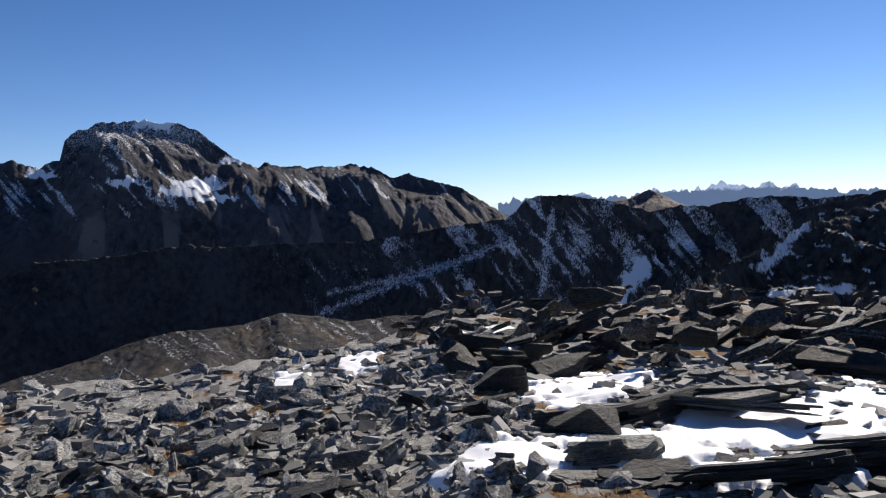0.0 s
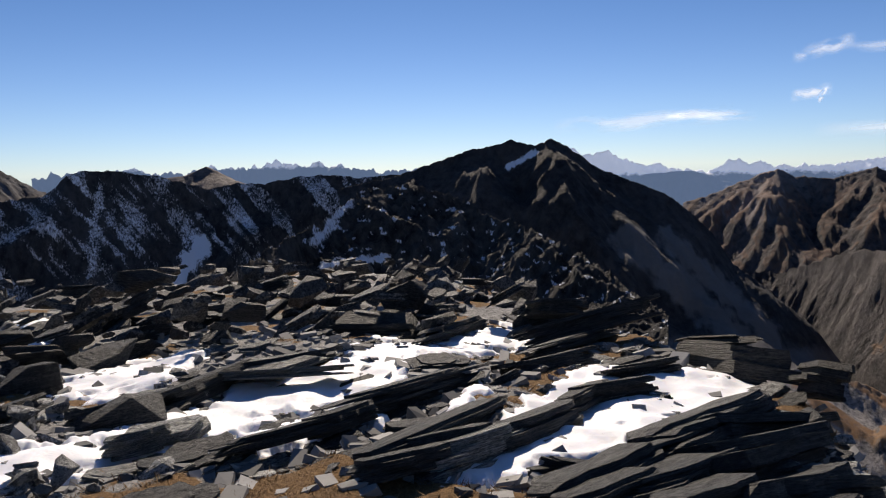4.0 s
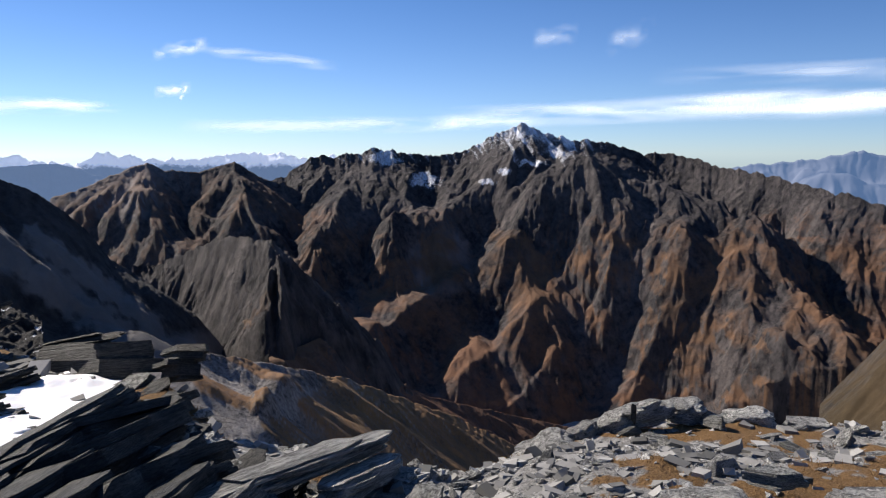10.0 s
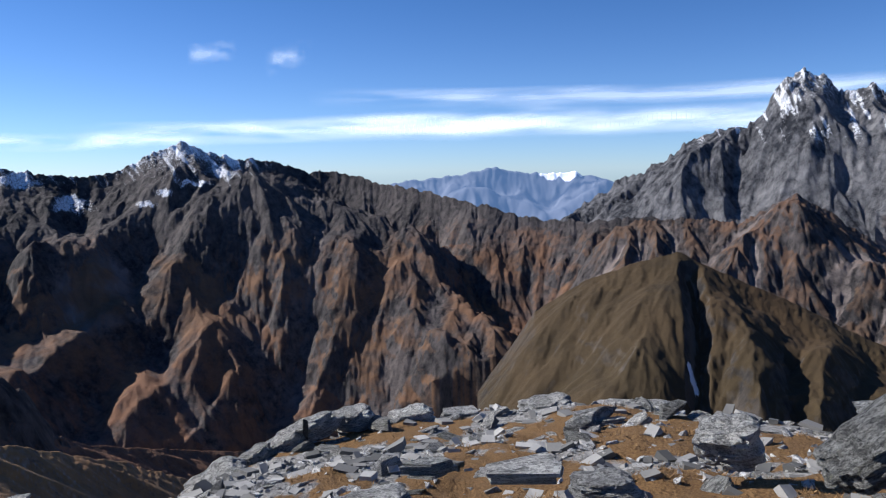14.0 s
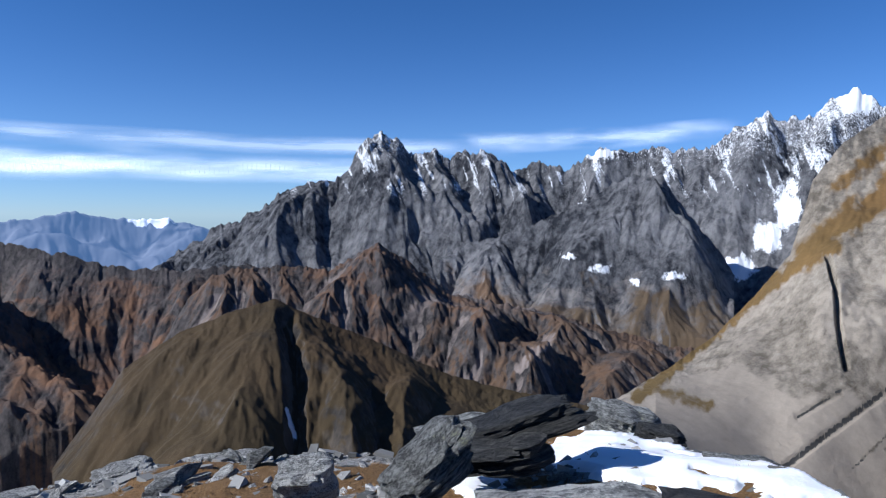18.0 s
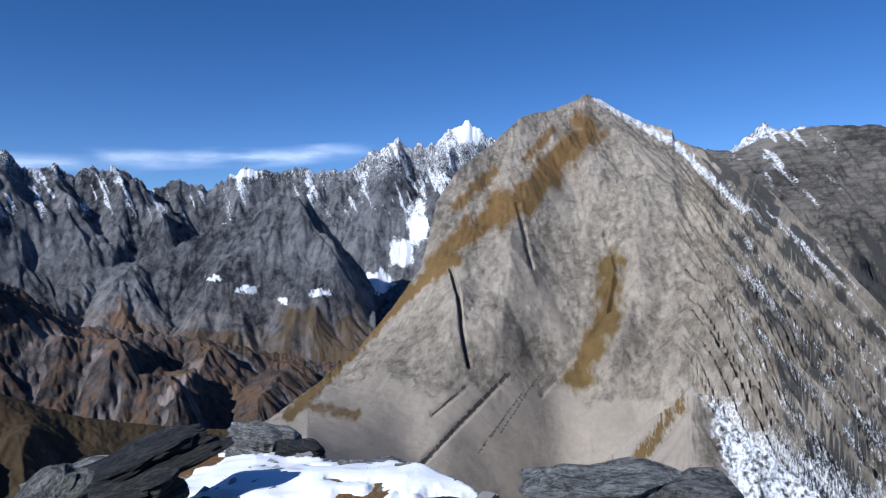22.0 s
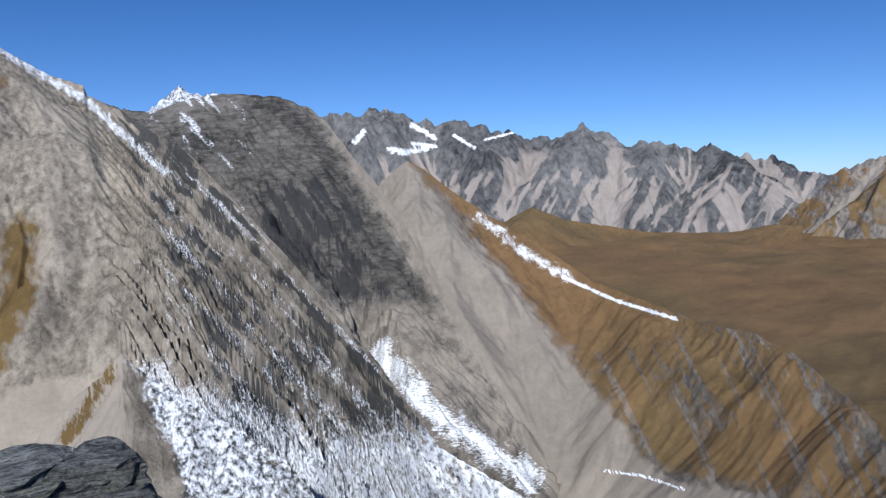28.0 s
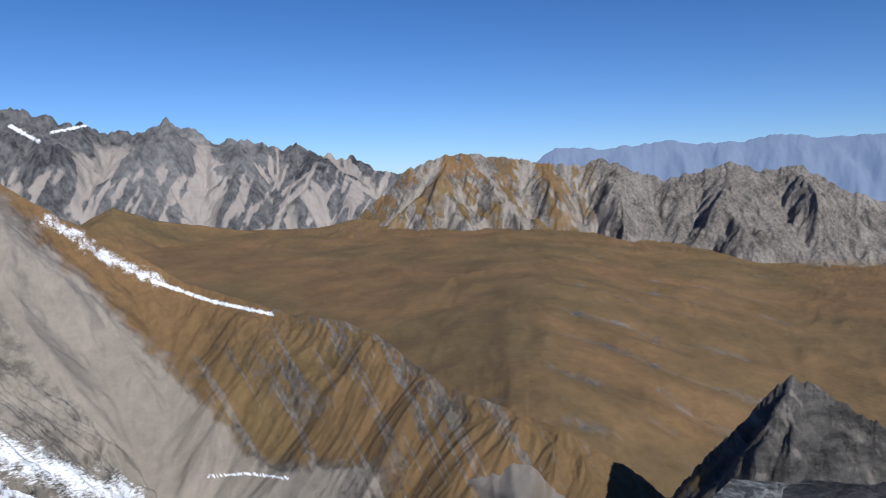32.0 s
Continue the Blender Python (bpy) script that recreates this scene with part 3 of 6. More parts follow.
mountain("serrated_range", [
    (65.7, -2.1), (67.4, -1.6), (69.6, -0.3), (72.7, -0.1), (74.5, 0.5), (76.2, 0.1), (77.9, 0.1), (79.2, -0.1),
    (81.4, 0.2), (82.6, 0.8), (84.3, 1.9), (85.9, 2.3), (87.6, 1.7), (90.0, 1.0), (91.2, 1.0), (92.7, 0.8),
    (94.3, 0.1), (95.6, 0.1), (98.0, -0.3), (100.4, -1.0), (102.1, -1.3), (103.9, -1.7), (107.4, -2.6),
    (111.6, -3.7), (114.2, -4.1), (116.2, -4.1), (119.0, -3.8), (121.3, -3.9), (124.3, -4.3)], [(65, 3200), (97, 3200), (108, 2750), (124, 2480)], [(65, 1950), (82, 1950), (97, 2050), (110, 2050), (124, 2020)],
         [(65, -14), (74, -18), (80, -20.5), (103, -21), (112, -20), (124, -15)], M_BROWN,
         "serrated brown range with snow on its highest peak", (30, 300), (0.34, 1.1), 0.82, sag=0.6, rough=5, rows=180, db=0.07, deep=0.1, gain=0.5, cliff=1.3,
         spurs=[([(86.2, 2.1), (89.3, 0.6), (92.4, -1.1), (93.7, -3.1), (96.8, -6.3), (99.0, -8.4), (101.0, -9.2), (102.5, -12.1), (105.6, -15.2), (109.3, -16.5)], 5.8, 300),
                ([(99.0, -6.0), (101.5, -7.0), (104, -10), (107, -13), (110, -15)], 3.6, 120),
                ([(91.1, -2.5), (88.0, -5.1), (85.4, -6.9), (80.9, -9.9), (77.4, -12.4), (73.4, -14.8)], 3.4, 80),
                ([(93.7, -3.1), (90.7, -7.3), (88.1, -11.3), (84.5, -14.8), (80.8, -18.1)], 3.2, 65),
                ([(96.8, -5.4), (93.8, -8.6), (91.7, -12.5), (88.1, -16.5), (85.4, -19.5)], 3.2, 60),
                ([(99.5, -8.8), (97.0, -12.4), (96.2, -16.3), (94.0, -19.3)], 3.2, 55),
                ([(77.6, 0.1), (76.7, -2.9), (77.5, -5.5), (75.8, -6.3)], 2.0, 100), ([(83.6, -0.7), (81.0, -3.4), (78.8, -6.4), (76.2, -7.2)], 2.6, 115),
                ([(74.2, 0.1), (71.7, -3.7), (70.8, -6.2)], 2.6, 105), ([(105.4, -2.3), (105.1, -5.2), (103.6, -8.2)], 2.0, 80),
                ([(108.2, -3.1), (107.9, -5.9), (105.7, -8.1)], 1.6, 60), ([(112, -3.8), (111.8, -6.6)], 1.3, 45), ([(114.5, -4.3), (114.3, -7.2)], 1.3, 45),
                ([(117.5, -4.1), (116.8, -7.2)], 1.3, 45)],
         cover=lambda B, E, v, g: {
             "grass": above(-E, 4.5, 4.5) * (0.62 + 0.5 * fbm(B * 0.35, E * 0.5, 4) - 0.25 * above(g, 0.7, 0.3)), "scree": np.maximum(0.75 * patch(B, E, (79.5, -9, 3, 3)), 0.4 * above(g, 0.7, 0.3) * above(-E, 3, 4)),
             "snow": np.maximum(0.6 * patch(B, E, (83.2, -2.1, 0.7, 0.2), (86.5, -0.6, 1.1, 0.25), (78.4, -1.9, 1.2, 0.5), (84.5, -1.3, 0.6, 0.3), (75.2, -0.2, 1.2, 0.5), (88.5, 0.2, 1.2, 0.5)),
                                (above(E, 0.3, 2.6) * 0.5 + streaks(B, E, 0.6, 1.6, 0.3) * above(E, -1.8, 2) * 0.25) * np.clip((95 - B) / 5, 0, 1))})
mountain("mid_spur", [
    (56.6, -7.9), (58.7, -7.8), (60.8, -6.8), (63.5, -6.0), (66.5, -6.5), (68.2, -8.2), (69.6, -9.6), (72.2, -12.2),
    (74.9, -14.8), (76.3, -17.4), (78.1, -19.0)], [(56, 1300), (61, 1180), (66.5, 1000), (72, 1080), (78, 1200)], [(56, 1020), (61, 900), (66.5, 740), (72, 810), (78, 930)], -24, M_FOOT, "brown craggy spur falling into the valley", (26, 110), (0.3, 1.6), 0.9, rough=6, sag=0.5, rows=130, db=0.06, deep=0.2, gain=0.55,
         spurs=[([(66.8, -6.9), (67.4, -9.4), (66.1, -12.6), (64.1, -14.9)], 2.6, 60), ([(66.8, -6.9), (69.8, -9.6), (73.5, -14.0), (76.4, -17.9)], 2.6, 60)],
         cover=lambda B, E, v, g: {"grass": np.maximum(above(-E, 14, 6) * 0.7, stroke(B, E, [(66.8, -10), (64.5, -12.5)], 0.7)),
                                   "scree": above(66 - B, 0, 3) * 0.2 * (1 + fbm(B * 0.8, E * 0.5, 3))})
mountain("scree_col", [(48, -15.8), (55, -15.2), (60, -14.4), (64, -15.2), (68, -16.2), (72, -17.2), (76, -18.6), (80, -20), (84, -21.5), (90, -24)],
         [(48, 420), (66, 480), (80, 640), (90, 700)], [(48, 300), (66, 330), (80, 430), (90, 470)], -26.5, M_TALUS,
         "stony col with orange turf and scree below the slabs", (5, 60), (0.25, 0.8), 1.0, rows=60,
         spurs=[([(69.5, -14.9), (68, -17), (66, -18.5)], 1.6, 14)],
         cover=lambda B, E, v, g: {"grass": np.maximum(above(B, 68, 8) * 0.75, above(0.4 - g, 0, 0.2) * 0.7), "scree": above(70 - B, 0, 6) * 0.4})
mountain("valley_spur", [(66, -15.2), (70.5, -13.9), (73, -15.5), (76, -17.8), (79, -18.8), (83, -19.6), (88, -20.4), (94, -21.4)],
         [(66, 850), (94, 1500)], [(66, 640), (94, 1100)], -25, M_BROWN, "brown grass spur running down to the valley floor", (25, 90), (0.12, 1.0), 1.0,
         cover=lambda B, E, v, g: {"grass": v * 0 + 0.75, "scree": above(g, 0.8, 0.15) * 0.6})
mountain("granite_horn_massif", [(112, -5), (116, -2.9)] + [
    (118.6, -1.1), (120.8, -0.2), (123.4, 1.6), (124.1, 2.2), (126.0, 2.5), (128.2, 3.1), (129.1, 4.9), (130.0, 6.0),
    (131.1, 6.5), (132.4, 6.0), (133.5, 4.7), (135.2, 5.2), (136.5, 4.7), (139.2, 5.3), (140.3, 4.6), (141.1, 3.6),
    (143.2, 4.2), (145.2, 3.9), (145.5, 4.0), (147.9, 5.2), (149.4, 5.1), (152.0, 5.1), (155.1, 5.1), (157.3, 6.4),
    (159.5, 7.5), (160.8, 7.0), (162.5, 7.2), (163.8, 8.4), (164.9, 8.9), (166.4, 7.9), (167.7, 7.1), (169.8, 4.9)], 4300, 3420, -7, M_GRANITE, "jagged granite massif with a blunt horn and snowy summits",
         (120, 460), (0.5, 1.4), 0.85, rows=140, db=0.08, deep=0.14, gain=0.5,
         spurs=[([(131.1, 6.3), (129, 3), (126, 0.5), (123, -1.5)], 3.2, 220), ([(131.4, 6), (132.5, 2.5), (131.5, -1)], 2.5, 170),
                ([(135.2, 5), (135.5, 1.5), (137, -2)], 2.4, 170), ([(139.2, 5), (140.5, 1), (142, -1)], 2.2, 150),
                ([(159.5, 7.2), (158, 4), (155, 1), (154, -2)], 2.5, 170), ([(164.9, 8.5), (163, 5), (161.8, 2)], 1.8, 130)],
         cover=lambda B, E, v, g: {
             "snow": np.maximum.reduce([above(E, 6.0, 3.0) * np.clip((B - 142) / 12, 0.1, 1) * 0.5, above(E, 4.0, 3) * 0.4,
                                        streaks(B, E, 0.4, 1.6, 0.3) * above(E, 1.5, 2) * 0.55,
                                        patch(B, E, (160.9, 0.9, 0.7, 1.6), (159.6, -1.2, 0.9, 1.0), (157.8, -3.4, 1.0, 0.7), (165, 8.2, 1.3, 0.9), (148, 4.9, 0.9, 0.4))])})
mountain("grey_buttress", [
    (135.7, -2.9), (137.7, -2.1), (140.1, -1.5), (143.8, -0.1), (147.2, 1.6), (149.8, 3.2), (152.4, 3.2),
    (154.1, 0.7), (156.7, -2.4), (157.6, -4.1)], 3300, 2650, -9, M_GRANITE, "grey granite buttress with small snow patches at its foot",
         (95, 340), (0.3, 1.5), 0.8, rows=110, db=0.08, deep=0.13, gain=0.5,
         spurs=[([(150.5, 3), (150, -1), (147, -4)], 2.6, 130), ([(152.6, 3), (154.5, -1), (154.6, -4)], 2.2, 120), ([(146.5, 1.4), (144, -2.2)], 2.0, 90)],
         cover=lambda B, E, v, g: {
             "snow": 0.68 * patch(B, E, (153.4, -4.2, 0.9, 0.35), (148.0, -3.8, 0.8, 0.3), (145.6, -2.9, 0.6, 0.25), (146.3, 1.4, 0.7, 0.2), (150.6, -4.7, 0.4, 0.3)),
             "scree": above(-E + 3.5 * fbm(B * 0.3, E * 0.3, 4), 4.2, 2.5) * 0.42, "grass": above(-E + 3.5 * fbm(B * 0.35 + 7, E * 0.4, 4), 5.0, 2.5) * (0.9 - 0.4 * g)})
mountain("brown_foothill", [(114.5, -10), (116.5, -6.5), (118.5, -4.4), (121, -3.9), (123.4, -3.8), (127.0, -4.1), (129.2, -3.0), (130.9, -2.0), (132, -2.8), (133.1, -3.5),
                            (136.6, -5.9), (140.9, -6.7), (145.0, -7.4), (148.9, -8.4), (152.7, -9.3), (156.2, -9.6), (160, -9.8)],
         2400, [(114, 1900), (160, 1850)], [(114, -13), (130, -14), (160, -16)], M_FOOT, "brown foothill with a pointed top and gullied flanks",
         (45, 200), (0.28, 1.6), 0.95, rough=5, deep=0.13, gain=0.52, rows=120, db=0.08,
         spurs=[([(130.9, -2.2), (134, -6), (137, -9), (142, -13)], 3.0, 110), ([(130.9, -2.2), (128, -5), (127, -9)], 2.5, 90),
                ([(140.9, -6.9), (139, -10), (138, -13)], 2.0, 70), ([(146, -7.7), (144.5, -11), (143, -14)], 2.0, 70), ([(152, -9.2), (149, -13)], 2.0, 60)],
         cover=lambda B, E, v, g: {"grass": 0.7 - 0.35 * above(g, 0.6, 0.3) - 0.4 * patch(B, E, (143.5, -5.6, 4, 1.4)),
                                   "scree": np.maximum.reduce([above(g, 0.85, 0.15) * 0.55, 0.75 * patch(B, E, (143.5, -5.6, 4, 1.4)),
                                                               stroke(B, E, [(144.5, -9), (142, -11.5)], 0.5)])})
mountain("grassy_hill", [
    (107.7, -17.2), (110.6, -13.4), (112.3, -11.0), (116.1, -8.6), (119.9, -7.2), (123.0, -6.3), (125.2, -7.4),
    (127.9, -8.5), (130.5, -9.5), (134.1, -11.2), (136.7, -12.2), (140.1, -13.0), (143.1, -13.5), (149.1, -14.4)], 1400, 960, -25, M_GREEN, "brown and green grassy hill with a shaded ravine",
         (45, 200), (0.1, 1.0), 0.95, rows=110, db=0.08, rough=3, deep=0.06, gain=0.5, spurs=[([(123, -6.3), (122, -10), (119, -20)], 5.5, 80), ([(125.2, -7.4), (127.5, -12), (129, -19)], 2.5, 55),
                                           ([(134, -11.2), (133, -15), (133, -19)], 2.0, 40)],
         cuts=[([(123.8, -8.0), (124.4, -12), (124.6, -17.5)], 0.8, 26)],
         cover=lambda B, E, v, g: {"grass": v * 0 + 0.85, "scree": np.maximum(above(g, 0.88, 0.15) * 0.5, stroke(B, E, [(123.9, -8.2), (124.4, -15)], 0.5) * 0.8),
                                   "snow": stroke(B, E, [(123.9, -14.6), (124.5, -16.6)], 0.2)})
mountain("limestone_pyramid", [(142, -19), (146, -16)] + [
    (148.7, -13.8), (150.1, -13.1), (153.1, -11.0), (156.3, -8.5), (158.9, -5.5), (161.2, -2.4), (162.0, 0.7),
    (162.5, 2.9), (164.3, 5.4), (166.8, 7.1), (169.0, 9.1), (171.1, 9.6), (172.7, 10.0), (174.1, 10.7),
    (175.5, 10.0), (178.2, 8.4), (180.3, 7.8), (180.5, 7.1), (182.4, 6.3), (183.6, 5.3), (187.0, 3.1), (190.4, -0.9),
    (193.8, -4.9), (196.8, -8.9), (200.3, -13.2), (205.0, -19.7)] + [(209, -22.0), (214, -24.5), (219, -28), (222, -31)], [(142, 300), (150, 360), (162, 520), (174, 680), (180, 680), (184, 640), (190, 430), (196, 300), (203, 205), (205, 190), (222, 150)],
         [(142, 170), (150, 220), (160, 300), (172, 360), (182, 340), (190, 230), (197, 165), (205, 130), (222, 110)], [(142, -22), (148, -20), (170, -21), (182, -22), (190, -25), (205, -29), (222, -36)], M_LIME,
         "pyramid-shaped tan limestone peak with brown grass bands and snow-dusted flank",
         (10, 75), (0.12, 1.6), 0.95, db=0.06, rows=200, rough=1.7, strata=(-1.17, 1.0, 26, 180.5), soft=3.0, deep=0.06, cliff=4.0, calm=lambda B, E: 0.1 + 0.8 * above(E, -10, 3) * (1 - 0.8 * above(B, 182.5 - 0.2 * E, 3)),
         spurs=[([(174.1, 10.7), (178.8, 3.5), (180.9, -0.9), (183.6, -7.0), (182.1, -11.5)], 5.0, 30),
                ([(171, 9.3), (170, 5), (168.5, 0), (167.5, -8)], 2.6, 9), ([(177.5, 1), (177.8, -5), (176, -10)], 2.2, 9)],
         cuts=[([(163.6, -2.2), (164.1, -4.5), (164.3, -7.0), (164.9, -9.8)], 0.2, 7), ([(161.0, -17.3), (168.0, -10.5)], 0.24, 1.8),
               ([(162.0, -13.6), (164.6, -11.5)], 0.2, 1.2), ([(175.4, 0), (176.4, -3), (175.8, -6)], 0.3, 4),
               ([(168.8, 2), (169.8, -3)], 0.25, 3), ([(170.5, -12), (174, -8), (177.5, -3.5)], 0.2, 2)],
         cover=lambda B, E, v, g: {
             "grass": np.maximum.reduce([
                 stroke(B, E, [(174.0, 8.0), (170.6, 4.3), (167.5, 2.0)], 1.5), stroke(B, E, [(169, 2.6), (164.7, 0.3), (162.3, -2.4)], 1.1),
                 stroke(B, E, [(162.3, -2.4), (158.9, -5.6), (155, -9.5), (150.9, -13.3)], 0.55),
                 stroke(B, E, [(175.8, -2.2), (175.6, -6.0), (173.2, -10.8)], 1.15), stroke(B, E, [(167.0, 5.2), (164.0, 2.4)], 0.7) * 0.75,
                 stroke(B, E, [(152, -12.5), (156, -13.5)], 0.6) * 0.7, stroke(B, E, [(171.5, 8.2), (169.5, 6)], 0.5) * 0.7]) * above(182 - B, 0, 2),
             "scree": np.maximum(above(-E + 3 * fbm(B * 0.25, E * 0.2, 4), 11.5, 3) * above(181.5 - B, 0, 4), above(0.3 - g, 0, 0.2) * 0.5) * (1 - np.clip(1.3 * dark_chutes(B, E), 0, 1)),
             "dark_tone": np.clip(dark_chutes(B, E) + above(B, 183.0 - np.clip(E, -12, 11) * 0.35, 4) * (0.36 + 0.45 * streaks(B, E, 0.85, 1.2, 0.5, 0.08)), 0, 1),
             "snow": np.where(B > 174.2, np.maximum.reduce([
                 stroke(B, E, [(174.8, 10.3), (180.3, 6.9), (185.2, 1.8)], 0.45) * 0.55,
                 streaks(B, E, 0.85, 1.5, 0.35, 0.1) * above(B, 183, 5) * 0.46,
                 stroke(B, E, [(184.0, -13.2), (188.7, -16.8), (197.1, -20.2), (206.0, -23.8)], 2.6) * 0.52,
                 above(-E, 17, 5) * above(B, 190, 5) * 0.56]), 0)})
mountain("snowy_knoll", [
    (175.4, -16.5), (178.6, -13.7), (181.7, -11.2), (183.5, -12.9), (186.1, -14.9), (189.5, -17.3), (192.9, -19.9)] + [(196, -24)], [(175, 190), (183, 190), (196, 150)], [(175, 152), (183, 143), (196, 138)], -27, M_LIME, "small tan knoll on the connecting ridge, snow on one side",
         (2.2, 9), (0.25, 1.5), 1.0, rows=70, db=0.06, cover=lambda B, E, v, g: {
             "grass": stroke(B, E, [(181.0, -11.9), (179.6, -14), (177.8, -16.3)], 0.65) * above(181.6 - B, 0, 0.6), "scree": above(182 - B, 0, 1.5),
             "dark_tone": above(B + 0.8 * fbm(B, E, 3) + 0.3 * (E + 12), 182.2, 1.6) * 0.6, "snow": above(B + 0.9 * fbm(B * 0.8, E * 0.8, 4) + 0.35 * (E + 12), 182.0, 1.4) * 0.5})
mountain("grey_dome", [
    (181.9, 5.3), (182.8, 6.3), (184.5, 5.9), (187.1, 7.0), (189.7, 7.4), (193.6, 7.2), (195.8, 6.4), (197.1, 5.3),
    (199.2, 2.4), (200.9, 0.2), (201.7, -2.0)][:-3] + [(199.2, 2.4), (201, 0.2), (202.7, -2.3), (204.2, -5.6), (205.8, -9.0), (208.0, -13.0), (212.5, -19.0), (220, -29)], [(181, 1050), (197, 1000), (205, 690), (212, 600), (220, 560)], [(181, 560), (205, 500), (212, 490), (220, 480)], [(181, -16), (200, -16), (204, -19), (212, -23), (220, -31)], M_GRAYLIME, "rounded grey limestone dome with a dark overhung cirque",
         (34, 90), (0.15, 1.6), 0.88, rows=120, db=0.07, strata=(-0.95, 1.0, 20, 178), rough=3,
         cuts=[([(194.0, -1.0), (196.5, -2.2), (198.5, -5), (199.5, -8), (201, -13)], 1.5, 45), ([(192.5, 0.5), (195, -0.5)], 0.8, 26),
               ([(195.5, -4.5), (198, -6)], 0.5, 12)],
         cover=lambda B, E, v, g: {"snow": np.maximum(streaks(B, E, 0.85, 0.9, 0.2) * above(192 - B, 0, 4) * 0.5, stroke(B, E, [(200.6, -12.5), (205, -17.5), (212, -22)], 1.5) * 0.62), "scree": np.maximum(above(-E, 8, 3) * 0.6, above(B + 0.6 * E + 0.8 * fbm(B * 0.6, E * 0.6, 3), 199.5, 2.5) * 0.8),
                                   # cirque patches: dark rock, plus the overhang's shadow painted in
                                   "dark_tone": np.clip(0.12 + 0.25 * fbm(B * 0.5, E * 0.5, 3) + patch(B, E, (195.5, -2, 3.2, 3.5), (198.6, -8, 2.2, 5.0)) * (0.28 + 0.5 * streaks(B, E, 0.6, 1.6, 0.5, 0.15)), 0, 1)})
mountain("white_spire", [
    (184.0, 5.9), (184.9, 6.5), (185.8, 7.2), (186.6, 8.0), (187.3, 7.2), (189.2, 7.4), (191.4, 6.7)], 3000, 2500, 3, M_GRANITE, "small snow-dusted granite spire", (120, 160), (0.3, 2.5), rows=30,
         cover=lambda B, E, v, g: {"snow": v * 0 + 0.5})
mountain("grey_range", [
    (196.3, 5.4), (196.8, 5.8), (199.3, 5.6), (201.1, 6.4), (202.8, 5.7), (205.0, 5.0), (207.6, 4.9), (211.0, 4.0),
    (214.5, 3.6), (216.6, 4.3), (218.3, 3.7), (220.7, 2.8), (223.6, 2.6), (227.4, 2.1), (231.1, 1.1), (232.8, 0.4),
    (233.9, 0.2), (235.0, -0.7)], 3700, 2980, -6, M_SUNLIT_GRANITE, "pale grey granite range with glacier patches and scree fans",
         (150, 330), (0.7, 0.75), 0.88, rough=10, deep=0.13, gain=0.52, rows=120, db=0.08,
         spurs=[([(201.1, 6.2), (200, 3), (198.5, 0)], 2.2, 110), ([(216.6, 4.2), (215, 1), (213, -2)], 2.6, 140), ([(211, 3.9), (209.5, 1)], 2.0, 100),
                ([(220.7, 2.7), (222, 0), (221, -3)], 2.2, 110), ([(227.4, 2), (227, -1), (225.5, -3)], 2.2, 100)],
         cover=lambda B, E, v, g: {
             "snow": np.maximum(0.72 * np.maximum.reduce([stroke(B, E, [(203.6, 5.0), (204.6, 4.4), (205.4, 3.9)], 0.28), stroke(B, E, [(201.8, 3.2), (203.2, 2.9), (204.8, 3.2)], 0.32), stroke(B, E, [(203.6, 3.6), (205.4, 3.3)], 0.2), stroke(B, E, [(206.8, 4.1), (208.4, 3.1)], 0.2), stroke(B, E, [(199.9, 4.6), (199.2, 3.8)], 0.3), stroke(B, E, [(209.2, 3.7), (212, 4.3)], 0.14)]),
                                above(E, 5.2, 2) * 0.3),
             "scree": np.maximum(above(g, 0.75, 0.15) * above(-E, -3, 2.5) * 0.9, streaks(B, E, -0.5, 1.3, 0.3) * above(-E, -1.2, 1.5))})
mountain("meadow_basin", [(196, -5.5), (205, -4.5), (215, -3.6), (245, -3.9), (262, -6), (275, -6.5), (285, -7)], 1900, [(196, 700), (210, 690), (222, 630), (236, 440), (246, 310), (256, 270), (285, 260)], [(196, -15), (210, -15.5), (222, -17.5), (236, -22.5), (246, -26), (256, -27), (285, -27)], M_MEADOW,
         "broad basin of brown autumn meadow with small outcrops", (8, 110), (0.05, 1.0), 1.0, rows=150, db=0.12, kind="structure", category="meadow",
         cover=lambda B, E, v, g: {
             "grass": np.clip(1.1 - 0.55 * above(g, 0.97, 0.05) - above(-E, 19.5, 4) * above(246 - B, 0, 10) - 0.3 * above(fbm(B * 0.5, E * 1.1, 4), 0.35, 0.2), 0, 1),
             "scree": np.maximum.reduce([above(-E, 19, 4) * above(248 - B, 0, 12) * 0.9, 0.25 * above(fbm(B * 0.7 + 5, E * 1.6, 4), 0.5, 0.2), above(B, 258, 6) * above(E, -11, 3) * 0.8]),
             "dark_tone": 0.62 * np.maximum.reduce([stroke(B, E, [(237.5, -16.1), (244, -17.6), (249.5, -18.2), (260.6, -18.6)], 0.22), stroke(B, E, [(249.1, -11.9), (252.6, -12.2), (255.8, -13.2)], 0.18),
                                                stroke(B, E, [(233, -9.2), (236.5, -9.8)], 0.12), stroke(B, E, [(231.5, -11.6), (233.5, -12.0)], 0.2), stroke(B, E, [(252, -15.6), (258, -16.2), (264, -16.0)], 0.16)]),
             "snow": stroke(B, E, [(218, -22.3), (221, -22.5), (224, -23.4)], 0.25)})
